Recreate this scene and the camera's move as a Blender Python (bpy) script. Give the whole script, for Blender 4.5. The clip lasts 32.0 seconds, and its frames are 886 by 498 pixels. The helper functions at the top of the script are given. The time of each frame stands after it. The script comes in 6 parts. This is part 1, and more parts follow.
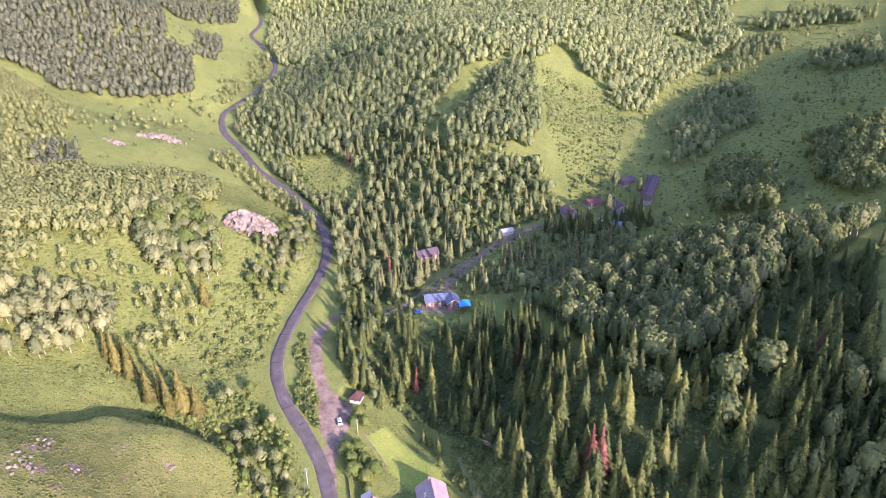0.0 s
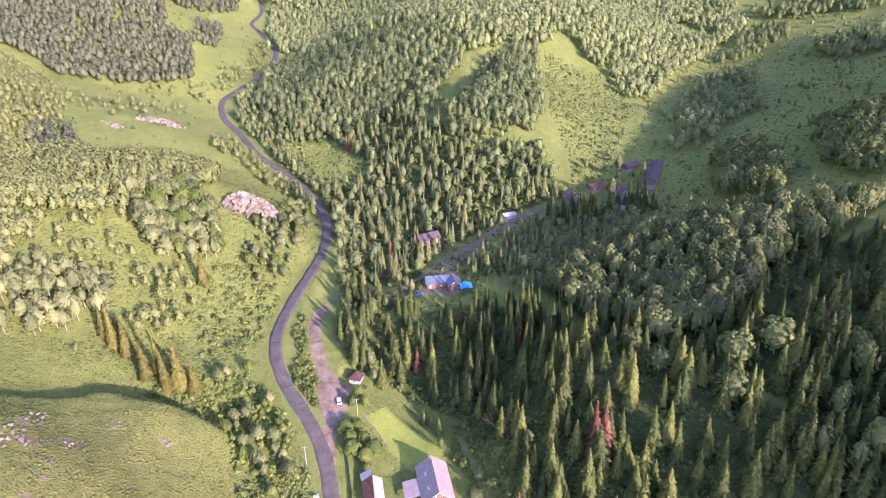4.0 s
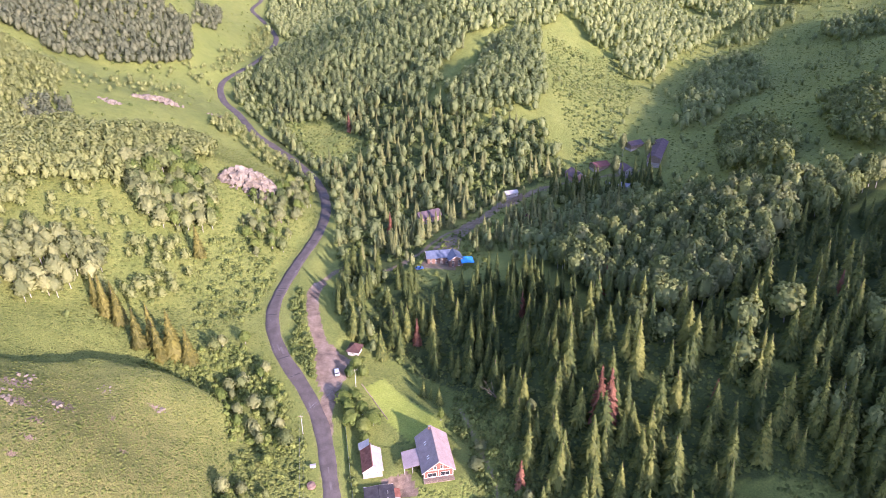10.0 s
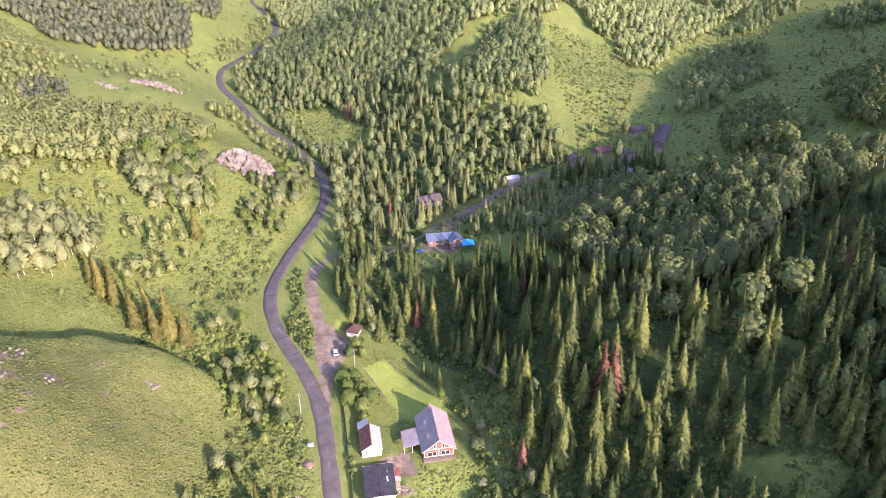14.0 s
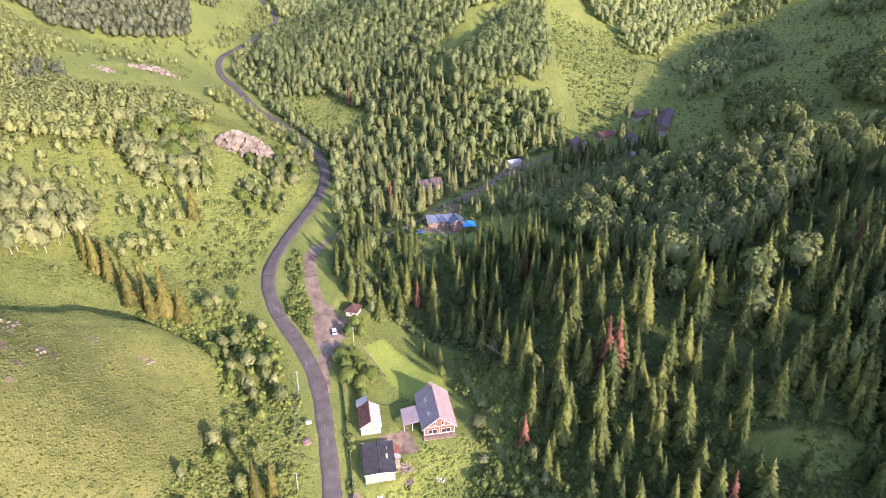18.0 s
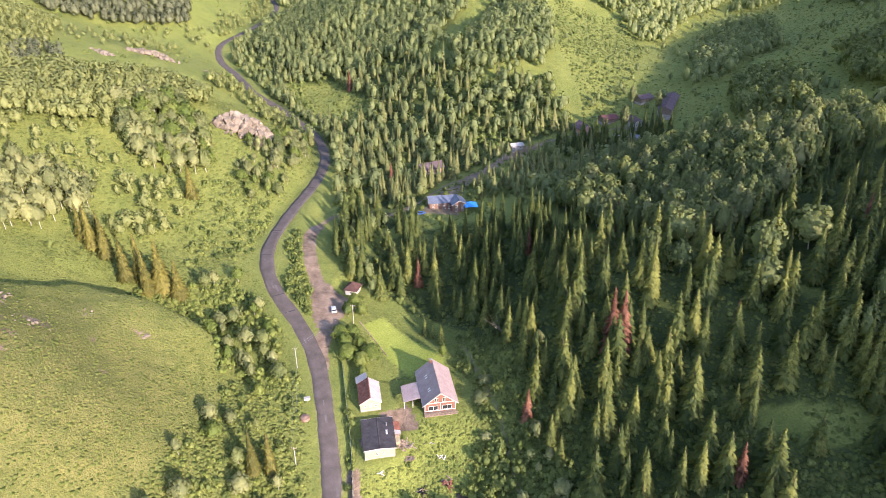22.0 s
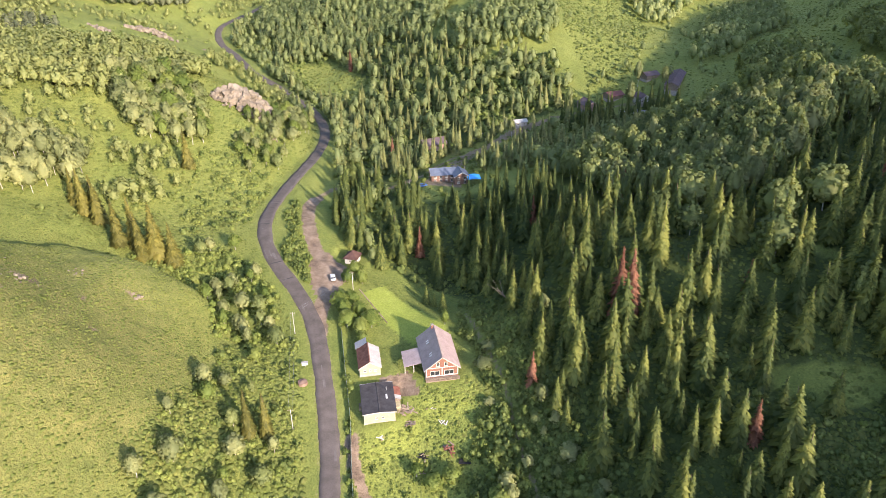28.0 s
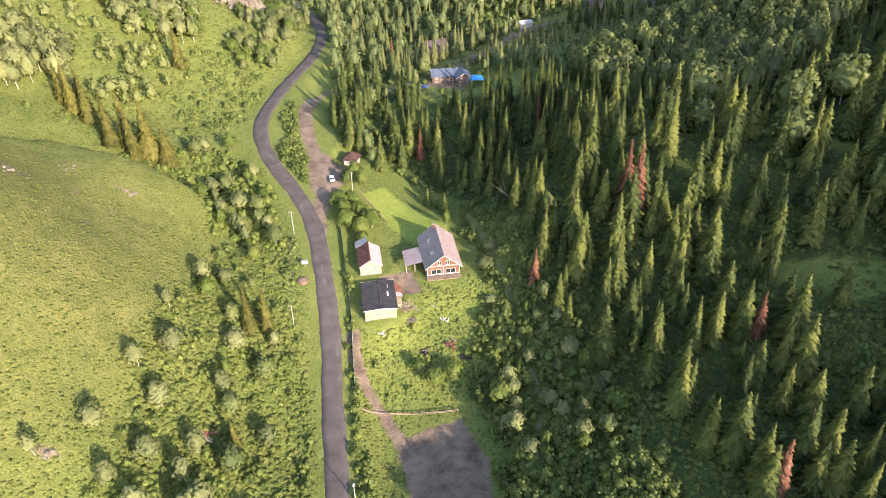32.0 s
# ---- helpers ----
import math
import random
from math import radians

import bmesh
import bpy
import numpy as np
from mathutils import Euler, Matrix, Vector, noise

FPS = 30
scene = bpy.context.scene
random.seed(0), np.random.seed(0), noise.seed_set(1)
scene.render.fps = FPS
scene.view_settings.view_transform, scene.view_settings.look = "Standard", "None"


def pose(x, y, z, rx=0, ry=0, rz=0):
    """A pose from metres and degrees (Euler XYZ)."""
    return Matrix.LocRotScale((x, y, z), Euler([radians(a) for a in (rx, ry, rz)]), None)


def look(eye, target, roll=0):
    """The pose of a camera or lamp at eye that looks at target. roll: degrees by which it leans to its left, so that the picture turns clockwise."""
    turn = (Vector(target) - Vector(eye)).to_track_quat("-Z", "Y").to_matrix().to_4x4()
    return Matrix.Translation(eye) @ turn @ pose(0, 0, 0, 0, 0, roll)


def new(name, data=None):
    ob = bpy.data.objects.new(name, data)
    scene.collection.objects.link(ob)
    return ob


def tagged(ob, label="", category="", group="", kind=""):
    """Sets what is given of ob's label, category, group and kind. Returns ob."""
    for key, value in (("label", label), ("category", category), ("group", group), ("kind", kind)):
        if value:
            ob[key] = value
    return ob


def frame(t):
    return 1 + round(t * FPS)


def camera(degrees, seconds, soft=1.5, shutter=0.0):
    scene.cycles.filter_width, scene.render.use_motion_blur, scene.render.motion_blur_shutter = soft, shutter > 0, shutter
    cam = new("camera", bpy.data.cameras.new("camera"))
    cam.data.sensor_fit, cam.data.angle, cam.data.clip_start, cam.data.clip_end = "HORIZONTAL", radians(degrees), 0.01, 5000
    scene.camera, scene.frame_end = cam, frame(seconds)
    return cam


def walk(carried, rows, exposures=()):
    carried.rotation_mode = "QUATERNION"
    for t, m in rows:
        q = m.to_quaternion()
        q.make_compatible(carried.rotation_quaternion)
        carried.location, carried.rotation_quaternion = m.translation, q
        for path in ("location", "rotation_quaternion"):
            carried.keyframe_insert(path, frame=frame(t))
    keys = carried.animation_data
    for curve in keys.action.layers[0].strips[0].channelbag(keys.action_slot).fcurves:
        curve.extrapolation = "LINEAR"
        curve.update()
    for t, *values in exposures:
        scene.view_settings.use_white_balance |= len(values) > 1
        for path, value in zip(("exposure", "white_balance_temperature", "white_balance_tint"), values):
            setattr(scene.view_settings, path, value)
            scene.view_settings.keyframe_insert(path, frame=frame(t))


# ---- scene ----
cam = camera(68.35, 32.0, 0.75)
PATH = [
    (0, (0.02, -0.01, 179.58), (0.015, 88.312, 132.685), -0.01),
    (0.5, (0.01, -0.00, 178.53), (-0.014, 88.276, 131.555), -0.00),
    (1, (-0.00, -0.00, 177.47), (-0.061, 88.238, 130.419), 0.02),
    (1.5, (-0.01, 0.00, 176.41), (-0.079, 88.220, 129.316), 0.06),
    (2, (-0.02, 0.01, 175.34), (-0.102, 88.179, 128.168), 0.07),
    (2.5, (-0.03, 0.01, 174.28), (-0.121, 88.160, 127.056), 0.08),
    (3, (-0.04, 0.01, 173.21), (-0.171, 88.137, 125.936), 0.09),
    (3.5, (-0.05, 0.02, 172.13), (-0.208, 88.106, 124.796), 0.09),
    (5.5, (-0.06, 0.03, 167.80), (-0.243, 88.037, 120.313), 0.18),
    (6, (-0.06, 0.04, 166.72), (-0.264, 88.026, 119.197), 0.18),
    (6.5, (-0.06, 0.04, 165.63), (-0.292, 88.002, 118.056), 0.21),
    (7, (-0.06, 0.05, 164.53), (-0.311, 87.982, 116.919), 0.20),
    (7.5, (-0.06, 0.05, 163.44), (-0.356, 87.974, 115.802), 0.23),
    (8, (-0.06, 0.05, 162.34), (-0.335, 87.961, 114.676), 0.25),
    (8.5, (-0.06, 0.06, 161.24), (-0.357, 87.975, 113.595), 0.25),
    (9, (-0.05, 0.06, 160.14), (-0.318, 87.961, 112.461), 0.28),
    (9.5, (-0.05, 0.06, 159.04), (-0.326, 87.943, 111.319), 0.27),
    (10, (-0.04, 0.06, 157.93), (-0.331, 87.938, 110.200), 0.31),
    (10.5, (-0.04, 0.07, 156.82), (-0.322, 87.924, 109.062), 0.32),
    (11, (-0.03, 0.07, 155.72), (-0.338, 87.900, 107.905), 0.28),
    (11.5, (-0.02, 0.07, 154.61), (-0.358, 87.885, 106.763), 0.32),
    (12, (-0.02, 0.08, 153.49), (-0.358, 87.863, 105.607), 0.32),
    (12.5, (-0.01, 0.08, 152.38), (-0.377, 87.862, 104.489), 0.34),
    (13, (-0.00, 0.08, 151.27), (-0.382, 87.869, 103.386), 0.31),
    (13.5, (0.01, 0.08, 150.15), (-0.390, 87.858, 102.247), 0.32),
    (14, (0.01, 0.08, 149.04), (-0.372, 87.858, 101.128), 0.34),
    (14.5, (0.02, 0.08, 147.92), (-0.371, 87.832, 99.963), 0.33),
    (16.5, (0.06, 0.09, 143.45), (-0.401, 87.785, 95.400), 0.34),
    (17, (0.07, 0.09, 142.33), (-0.421, 87.743, 94.204), 0.34),
    (17.5, (0.08, 0.09, 141.21), (-0.396, 87.713, 93.031), 0.36),
    (18, (0.09, 0.09, 140.09), (-0.408, 87.717, 91.918), 0.36),
    (18.5, (0.10, 0.08, 138.97), (-0.408, 87.693, 90.756), 0.34),
    (19, (0.11, 0.08, 137.85), (-0.398, 87.686, 89.627), 0.38),
    (19.5, (0.12, 0.08, 136.73), (-0.368, 87.662, 88.467), 0.33),
    (20, (0.13, 0.08, 135.61), (-0.380, 87.621, 87.275), 0.33),
    (20.5, (0.13, 0.08, 134.49), (-0.376, 87.613, 86.146), 0.35),
    (21, (0.14, 0.07, 133.37), (-0.355, 87.595, 84.999), 0.36),
    (21.5, (0.15, 0.07, 132.25), (-0.373, 87.567, 83.836), 0.37),
    (22, (0.16, 0.07, 131.14), (-0.546, 87.549, 82.695), 0.38),
    (22.5, (0.17, 0.06, 130.02), (-0.735, 87.531, 81.556), 0.41),
    (23, (0.17, 0.06, 128.90), (-0.766, 87.507, 80.405), 0.40),
    (23.5, (0.18, 0.06, 127.79), (-0.654, 87.497, 79.277), 0.39),
    (24, (0.18, 0.05, 126.68), (-0.763, 87.469, 78.125), 0.38),
    (24.5, (0.19, 0.05, 125.56), (-0.732, 87.459, 77.003), 0.41),
    (25, (0.19, 0.04, 124.45), (-0.768, 87.439, 75.867), 0.42),
    (25.5, (0.20, 0.03, 123.34), (-0.785, 87.424, 74.742), 0.41),
    (27.5, (0.21, 0.00, 118.91), (-0.853, 87.367, 70.268), 0.37),
    (28, (0.21, -0.01, 117.81), (-0.795, 87.359, 69.166), 0.39),
    (28.5, (0.21, -0.02, 116.71), (-0.735, 87.341, 68.048), 0.38),
    (29, (0.20, -0.03, 115.61), (-0.708, 86.403, 65.320), 0.41),
    (29.5, (0.20, -0.04, 114.52), (-0.714, 84.317, 60.816), 0.41),
    (30, (0.20, -0.05, 113.42), (-0.757, 82.079, 56.375), 0.39),
    (30.5, (0.19, -0.06, 112.33), (-0.786, 80.884, 53.616), 0.37),
    (31, (0.19, -0.07, 111.24), (-0.817, 80.873, 52.528), 0.37),
    (31.5, (0.18, -0.08, 110.15), (-0.833, 80.883, 51.473), 0.42),
    (32, (0.17, -0.10, 109.07), (-0.860, 80.880, 50.403), 0.38),
]
walk(cam, [(t, look(eye, target, roll)) for t, eye, target, roll in PATH], [(0.0, 1.97, 5750, 49), (16.0, 1.88, 6000, 37), (32.0, 1.79, 6600, 18)])

import itertools

# ---------------------------------------------------------------- world, sun, exposure
SUN_WAY = Vector((0.66, -0.75, 0.0)).normalized() * math.cos(radians(20)) + Vector((0, 0, math.sin(radians(20))))
world = bpy.data.worlds.new("sky")
scene.world = world
world.use_nodes = True
wn = world.node_tree.nodes
sky = wn.new("ShaderNodeTexSky")
sky.sky_type = "NISHITA"
sky.sun_disc = False
sky.sun_elevation = radians(20)
sky.sun_rotation = math.atan2(SUN_WAY.x, SUN_WAY.y)
wn["Background"].inputs["Strength"].default_value = 0.15
world.node_tree.links.new(sky.outputs["Color"], wn["Background"].inputs["Color"])
sun_data = bpy.data.lights.new("sun", "SUN")
sun_data.energy, sun_data.angle, sun_data.color = 3.0, radians(0.8), (1.0, 0.84, 0.64)
sun = new("sun", sun_data)
sun.matrix_world = look(tuple(SUN_WAY * 400), (0, 0, 0))


# ---------------------------------------------------------------- materials
def material(name, rough=0.8, metal=0.0):
    m = bpy.data.materials.new(name)
    m.use_nodes = True
    b = m.node_tree.nodes["Principled BSDF"]
    b.inputs["Roughness"].default_value = rough
    b.inputs["Metallic"].default_value = metal
    b.inputs["Specular IOR Level"].default_value = 0.25
    return m, m.node_tree.nodes, m.node_tree.links, b


def noise_node(n, l, scale, detail=4.0, rough=0.6, vec=None):
    t = n.new("ShaderNodeTexNoise")
    t.inputs["Scale"].default_value = scale
    t.inputs["Detail"].default_value = detail
    t.inputs["Roughness"].default_value = rough
    if vec is None:
        g = n.new("ShaderNodeNewGeometry")
        vec = g.outputs["Position"]
    l.new(vec, t.inputs["Vector"])
    return t.outputs["Fac"]


def ramp(n, l, fac, stops):
    r = n.new("ShaderNodeValToRGB")
    e = r.color_ramp.elements
    while len(e) < len(stops):
        e.new(0.5)
    for k, (p, c) in enumerate(stops):
        e[k].position, e[k].color = p, (*c, 1)
    l.new(fac, r.inputs["Fac"])
    return r.outputs["Color"]


def mixed(n, l, fac, a, b, mode="MIX"):
    m = n.new("ShaderNodeMix")
    m.data_type, m.blend_type = "RGBA", mode
    for sock, v in ((m.inputs[0], fac), (m.inputs[6], a), (m.inputs[7], b)):
        if isinstance(v, (int, float)):
            sock.default_value = v
        elif isinstance(v, tuple):
            sock.default_value = (*v, 1)
        else:
            l.new(v, sock)
    return m.outputs[2]


def bumped(n, l, b, height, strength, dist):
    k = n.new("ShaderNodeBump")
    k.inputs["Strength"].default_value, k.inputs["Distance"].default_value = strength, dist
    l.new(height, k.inputs["Height"])
    l.new(k.outputs["Normal"], b.inputs["Normal"])


def surface(name, dark, light, scale=3.0, rough=0.8, metal=0.0, bump=0.02, fine=20.0, spread=0.0):
    """A mottled surface between two colours, with a fine grain."""
    m, n, l, b = material(name, rough, metal)
    f = noise_node(n, l, scale)
    c = ramp(n, l, f, [(0.3, dark), (0.7, light)])
    g = noise_node(n, l, fine, 2)
    c = mixed(n, l, 0.35, c, ramp(n, l, g, [(0.3, (0.25, 0.25, 0.25)), (0.7, (0.75, 0.75, 0.75))]), "OVERLAY")
    if spread:
        o = n.new("ShaderNodeObjectInfo")
        h = n.new("ShaderNodeHueSaturation")
        k = n.new("ShaderNodeMapRange")
        k.inputs["To Min"].default_value, k.inputs["To Max"].default_value = 1 - spread, 1 + spread
        l.new(o.outputs["Random"], k.inputs["Value"])
        l.new(k.outputs["Result"], h.inputs["Value"])
        l.new(c, h.inputs["Color"])
        c = h.outputs["Color"]
    l.new(c, b.inputs["Base Color"])
    bumped(n, l, b, g, 0.5, bump)
    return m


def foliage(name, dark, mid, light, island=0.35, patch=0.07, through_light=0.4, tint=None):
    """Leaves: varies from leaf to leaf, from tree to tree and over the woods."""
    m, n, l, b = material(name, 0.62)
    g = n.new("ShaderNodeNewGeometry")
    o = n.new("ShaderNodeObjectInfo")
    big = noise_node(n, l, patch, 3, 0.6, g.outputs["Position"])
    add = n.new("ShaderNodeMath")
    add.operation = "MULTIPLY_ADD"
    add.inputs[1].default_value = island
    l.new(g.outputs["Random Per Island"], add.inputs[0])
    l.new(big, add.inputs[2])
    sub = n.new("ShaderNodeMath")
    sub.operation = "MULTIPLY_ADD"
    sub.inputs[1].default_value, sub.inputs[2].default_value = 0.4, -0.2 - island / 2
    l.new(o.outputs["Random"], sub.inputs[0])
    tot = n.new("ShaderNodeMath")
    l.new(add.outputs[0], tot.inputs[0])
    l.new(sub.outputs[0], tot.inputs[1])
    c = ramp(n, l, tot.outputs[0], [(0.22, dark), (0.5, mid), (0.8, light)])
    l.new(c, b.inputs["Base Color"])
    tr = n.new("ShaderNodeBsdfTranslucent")
    l.new(mixed(n, l, 1.0, c, tint or (1.0, 1.0, 0.55), "MULTIPLY"), tr.inputs["Color"])
    mx = n.new("ShaderNodeMixShader")
    mx.inputs[0].default_value = through_light
    l.new(b.outputs[0], mx.inputs[1])
    l.new(tr.outputs[0], mx.inputs[2])
    l.new(mx.outputs[0], n["Material Output"].inputs["Surface"])
    return m


FIR = foliage("fir_needles", (0.053, 0.085, 0.027), (0.121, 0.155, 0.042), (0.246, 0.268, 0.072), 0.30)
# A lighter copy of the fir green, with the valley haze in its colour.
FIR_HAZED = foliage("hazed_fir_needles", (0.100, 0.130, 0.052), (0.195, 0.220, 0.084), (0.320, 0.330, 0.128), 0.32)
FIR_OLIVE = foliage("olive_fir_needles", (0.092, 0.098, 0.026), (0.168, 0.165, 0.041), (0.250, 0.238, 0.060), 0.35)
FIR_DEAD = foliage("dead_needles", (0.150, 0.068, 0.044), (0.235, 0.110, 0.070), (0.330, 0.165, 0.108), 0.5, tint=(1.0, 0.7, 0.45))
LEAF = foliage("broad_leaves", (0.120, 0.165, 0.062), (0.215, 0.262, 0.098), (0.335, 0.375, 0.145), 0.32, 0.09, 0.45)
LEAF_PALE = foliage("grey_green_leaves", (0.175, 0.212, 0.092), (0.285, 0.318, 0.140), (0.400, 0.425, 0.198), 0.2, 0.09, 0.45)
LEAF_YOUNG = foliage("fresh_leaves", (0.095, 0.150, 0.035), (0.165, 0.225, 0.052), (0.262, 0.312, 0.088), 0.35, 0.1)
SHRUB = foliage("shrub_leaves", (0.098, 0.142, 0.042), (0.165, 0.218, 0.062), (0.262, 0.305, 0.096), 0.35, 0.08)
# Lighter, greyer leaves: the haze of distance is put into this colour.
LEAF_FAR_MAT = foliage("hazed_far_leaves", (0.185, 0.236, 0.100), (0.285, 0.336, 0.140), (0.405, 0.448, 0.192), 0.22, 0.09, 0.45)
LEAF_DARK = foliage("upper_slope_leaves", (0.080, 0.102, 0.060), (0.125, 0.150, 0.086), (0.185, 0.208, 0.120), 0.2, 0.09)
LEAF_SLOPE = foliage("slope_birch_leaves", (0.195, 0.240, 0.090), (0.255, 0.298, 0.114), (0.325, 0.362, 0.142), 0.14, 0.09, 0.45)
HERB = foliage("meadow_herbs", (0.122, 0.158, 0.040), (0.160, 0.190, 0.051), (0.212, 0.230, 0.070), 0.4, 0.05)
BARK = surface("fir_bark", (0.06, 0.045, 0.035), (0.14, 0.11, 0.085), 2.0)
BIRCH_BARK = surface("birch_bark", (0.20, 0.19, 0.17), (0.62, 0.60, 0.55), 1.2)
ROCK = surface("pale_pink_rock", (0.115, 0.098, 0.078), (0.270, 0.235, 0.186), 0.30, 0.95, 0, 0.25, 2.0)
ASPHALT = surface("worn_asphalt", (0.072, 0.063, 0.059), (0.118, 0.104, 0.099), 0.25, 0.9, 0, 0.01, 6.0)


# ---------------------------------------------------------------- builders
def part(name, bm, mat, parent=None, label=""):
    """One mesh object from a bmesh, under a thing or a part."""
    me = bpy.data.meshes.new(name)
    bm.to_mesh(me)
    bm.free()
    return own(name, me, mat, parent, label)


def own(name, me, mat, parent=None, label=""):
    if mat and not me.materials:
        me.materials.append(mat)
    ob = new(name, me)
    if parent:
        ob.parent = parent
    return tagged(ob, label)


def thing(name, m, label, category, group=""):
    e = new(name)
    e.empty_display_size = 0.5
    e.matrix_basis = m
    return tagged(e, label, category, group)


def mesh_of(name, verts, tris, mat, normals=None):
    """A mesh of triangles from arrays, with soft shading normals where they are given."""
    verts, tris = np.asarray(verts, np.float32), np.asarray(tris, np.int32)
    me = bpy.data.meshes.new(name)
    me.vertices.add(len(verts))
    me.vertices.foreach_set("co", verts.ravel())
    me.loops.add(tris.size)
    me.loops.foreach_set("vertex_index", tris.ravel())
    me.polygons.add(len(tris))
    me.polygons.foreach_set("loop_start", np.arange(0, tris.size, 3, dtype=np.int32))
    me.polygons.foreach_set("loop_total", np.full(len(tris), 3, np.int32))
    me.update(calc_edges=True)
    me.materials.append(mat)
    if normals is not None:
        me.polygons.foreach_set("use_smooth", np.ones(len(tris), bool))
        me.normals_split_custom_set_from_vertices(np.asarray(normals, np.float32))
    return me


def lean_of(x):
    """Trees on the eastern slope lean a little towards the valley."""
    return 0.065 * min(max((x - 20) / 40, 0.0), 1.0)


def joined(shapes, spots):
    """Many copies of a few (verts, tris, normals) shapes in one. spots: rows of shape, x, y, z, turn, width, height."""
    vs, ts, ns, base = [], [], [], 0
    for k, x, y, z, turn, w, h in spots:
        v, t, n = shapes[int(k)]
        c, s = math.cos(turn), math.sin(turn)
        o, m = np.empty_like(v), np.empty_like(n)
        o[:, 0] = (v[:, 0] * c - v[:, 1] * s) * w + x - lean_of(x) * v[:, 2] * h
        o[:, 1] = (v[:, 0] * s + v[:, 1] * c) * w + y
        o[:, 2] = v[:, 2] * h + z
        m[:, 0] = n[:, 0] * c - n[:, 1] * s
        m[:, 1] = n[:, 0] * s + n[:, 1] * c
        m[:, 2] = n[:, 2]
        vs.append(o)
        ts.append(t + base)
        ns.append(m)
        base += len(v)
    return np.concatenate(vs), np.concatenate(ts), np.concatenate(ns)


def stuff(name, shapes, rows, mat, label, category):
    v, t, n = joined(shapes, np.concatenate(rows))
    return tagged(own(name, mesh_of(name, v, t, mat, n), None), label, category, kind="stuff")


def box(bm, x0, y0, z0, x1, y1, z1):
    vs = [bm.verts.new(p) for p in itertools.product((x0, x1), (y0, y1), (z0, z1))]
    for f in ((0, 1, 3, 2), (4, 6, 7, 5), (0, 4, 5, 1), (2, 3, 7, 6), (0, 2, 6, 4), (1, 5, 7, 3)):
        bm.faces.new([vs[i] for i in f])
    return bm


def boxes(*rows):
    bm = bmesh.new()
    for r in rows:
        box(bm, *r)
    return bm


def prism(points, y0, y1):
    """A closed body: an outline in x and z, drawn out from y0 to y1."""
    bm = bmesh.new()
    a = [bm.verts.new((x, y0, z)) for x, z in points]
    b = [bm.verts.new((x, y1, z)) for x, z in points]
    bm.faces.new(a)
    bm.faces.new(b[::-1])
    for i in range(len(points)):
        j = (i + 1) % len(points)
        bm.faces.new((a[j], a[i], b[i], b[j]))
    bmesh.ops.recalc_face_normals(bm, faces=bm.faces)
    return bm


# ---------------------------------------------------------------- the lie of the land
# Each hill or hollow: x, y, reach, height.
FAR_HILLS = [
    (200, 600, 150, -3.5), (-400, 400, 150, 28.3), (-400, 800, 150, 32.3), (400, 300, 150, 43), (500, 800, 150, 41.7), (-600, 1000, 150, 84.1), (600, 1000, 150, 73.5),
    (-500, 300, 150, 63.2), (0, 1100, 150, 73.9), (-200, 900, 150, -35.1), (300, -100, 150, 8), (100, 900, 150, 66.5), (-300, -200, 150, 67.8), (500, 500, 150, 62),
    (-500, 700, 150, 59.8), (400, 200, 150, 25), (0, -300, 150, -34.9), (-500, 1000, 150, 73.3), (-400, 100, 150, 52.5), (500, 1000, 150, 61.5), (500, 300, 150, 50),
    (-500, 400, 150, 52.8),
]
# The last two stand out of view, added to shade the right-hand slopes.
NEAR_HILLS = [
    (-240, 180, 70, 43.5), (0, 600, 70, 37.5), (-120, 540, 70, -25.5), (0, 300, 70, -5.8), (0, 480, 70, 51.2), (120, 660, 70, 42.4), (-300, 660, 70, 40.3),
    (-60, 420, 70, -39.5), (-300, 540, 70, -20.1), (-180, 720, 70, -12.5), (-180, 420, 70, 19.5), (300, 420, 70, 13), (-60, 720, 70, 34.2), (128, 176, 38, 23.3),
    (0, 112, 38, -21.7), (-128, 112, 38, 31), (-160, 336, 38, 21.2), (32, 272, 38, 10), (96, 336, 38, -7.3), (-128, 208, 38, -10.5), (-96, 336, 38, 13.4),
    (128, 272, 38, 18.9), (50, 186, 26, 13.2), (-46, 90, 26, -11.1), (-70, 162, 26, -9.7), (2, 210, 26, -12.2), (215, 45, 55, 30), (245, 245, 50, 28),
]
# Shoulders and hollows of the farther slopes; an unseen eastern ridge is added for shade.
SHOULDERS = [
    (-108, 567, 42, 23.5), (5, 538, 42, -16), (-44, 521, 42, -6.4), (165, 337, 42, 6), (214, 341, 50, 3.3), (-212, 675, 45, -11), (-225, 350, 45, -5.7), (-168, 382, 40, -6),
    (-177, 261, 40, 4.3), (126, 470, 40, 5.8), (290, 539, 60, -8.7), (48, 487, 35, 5), (264, 112, 55, 57), (216, -4, 55, 42), (312, 308, 55, 12), (76, 172, 26, 4.0),
]
# The wooded ravine beside the rounded hill: x, y, half width, depth.
RAVINE = [(-6, 462), (6, 488), (20, 514), (34, 542), (52, 575)]
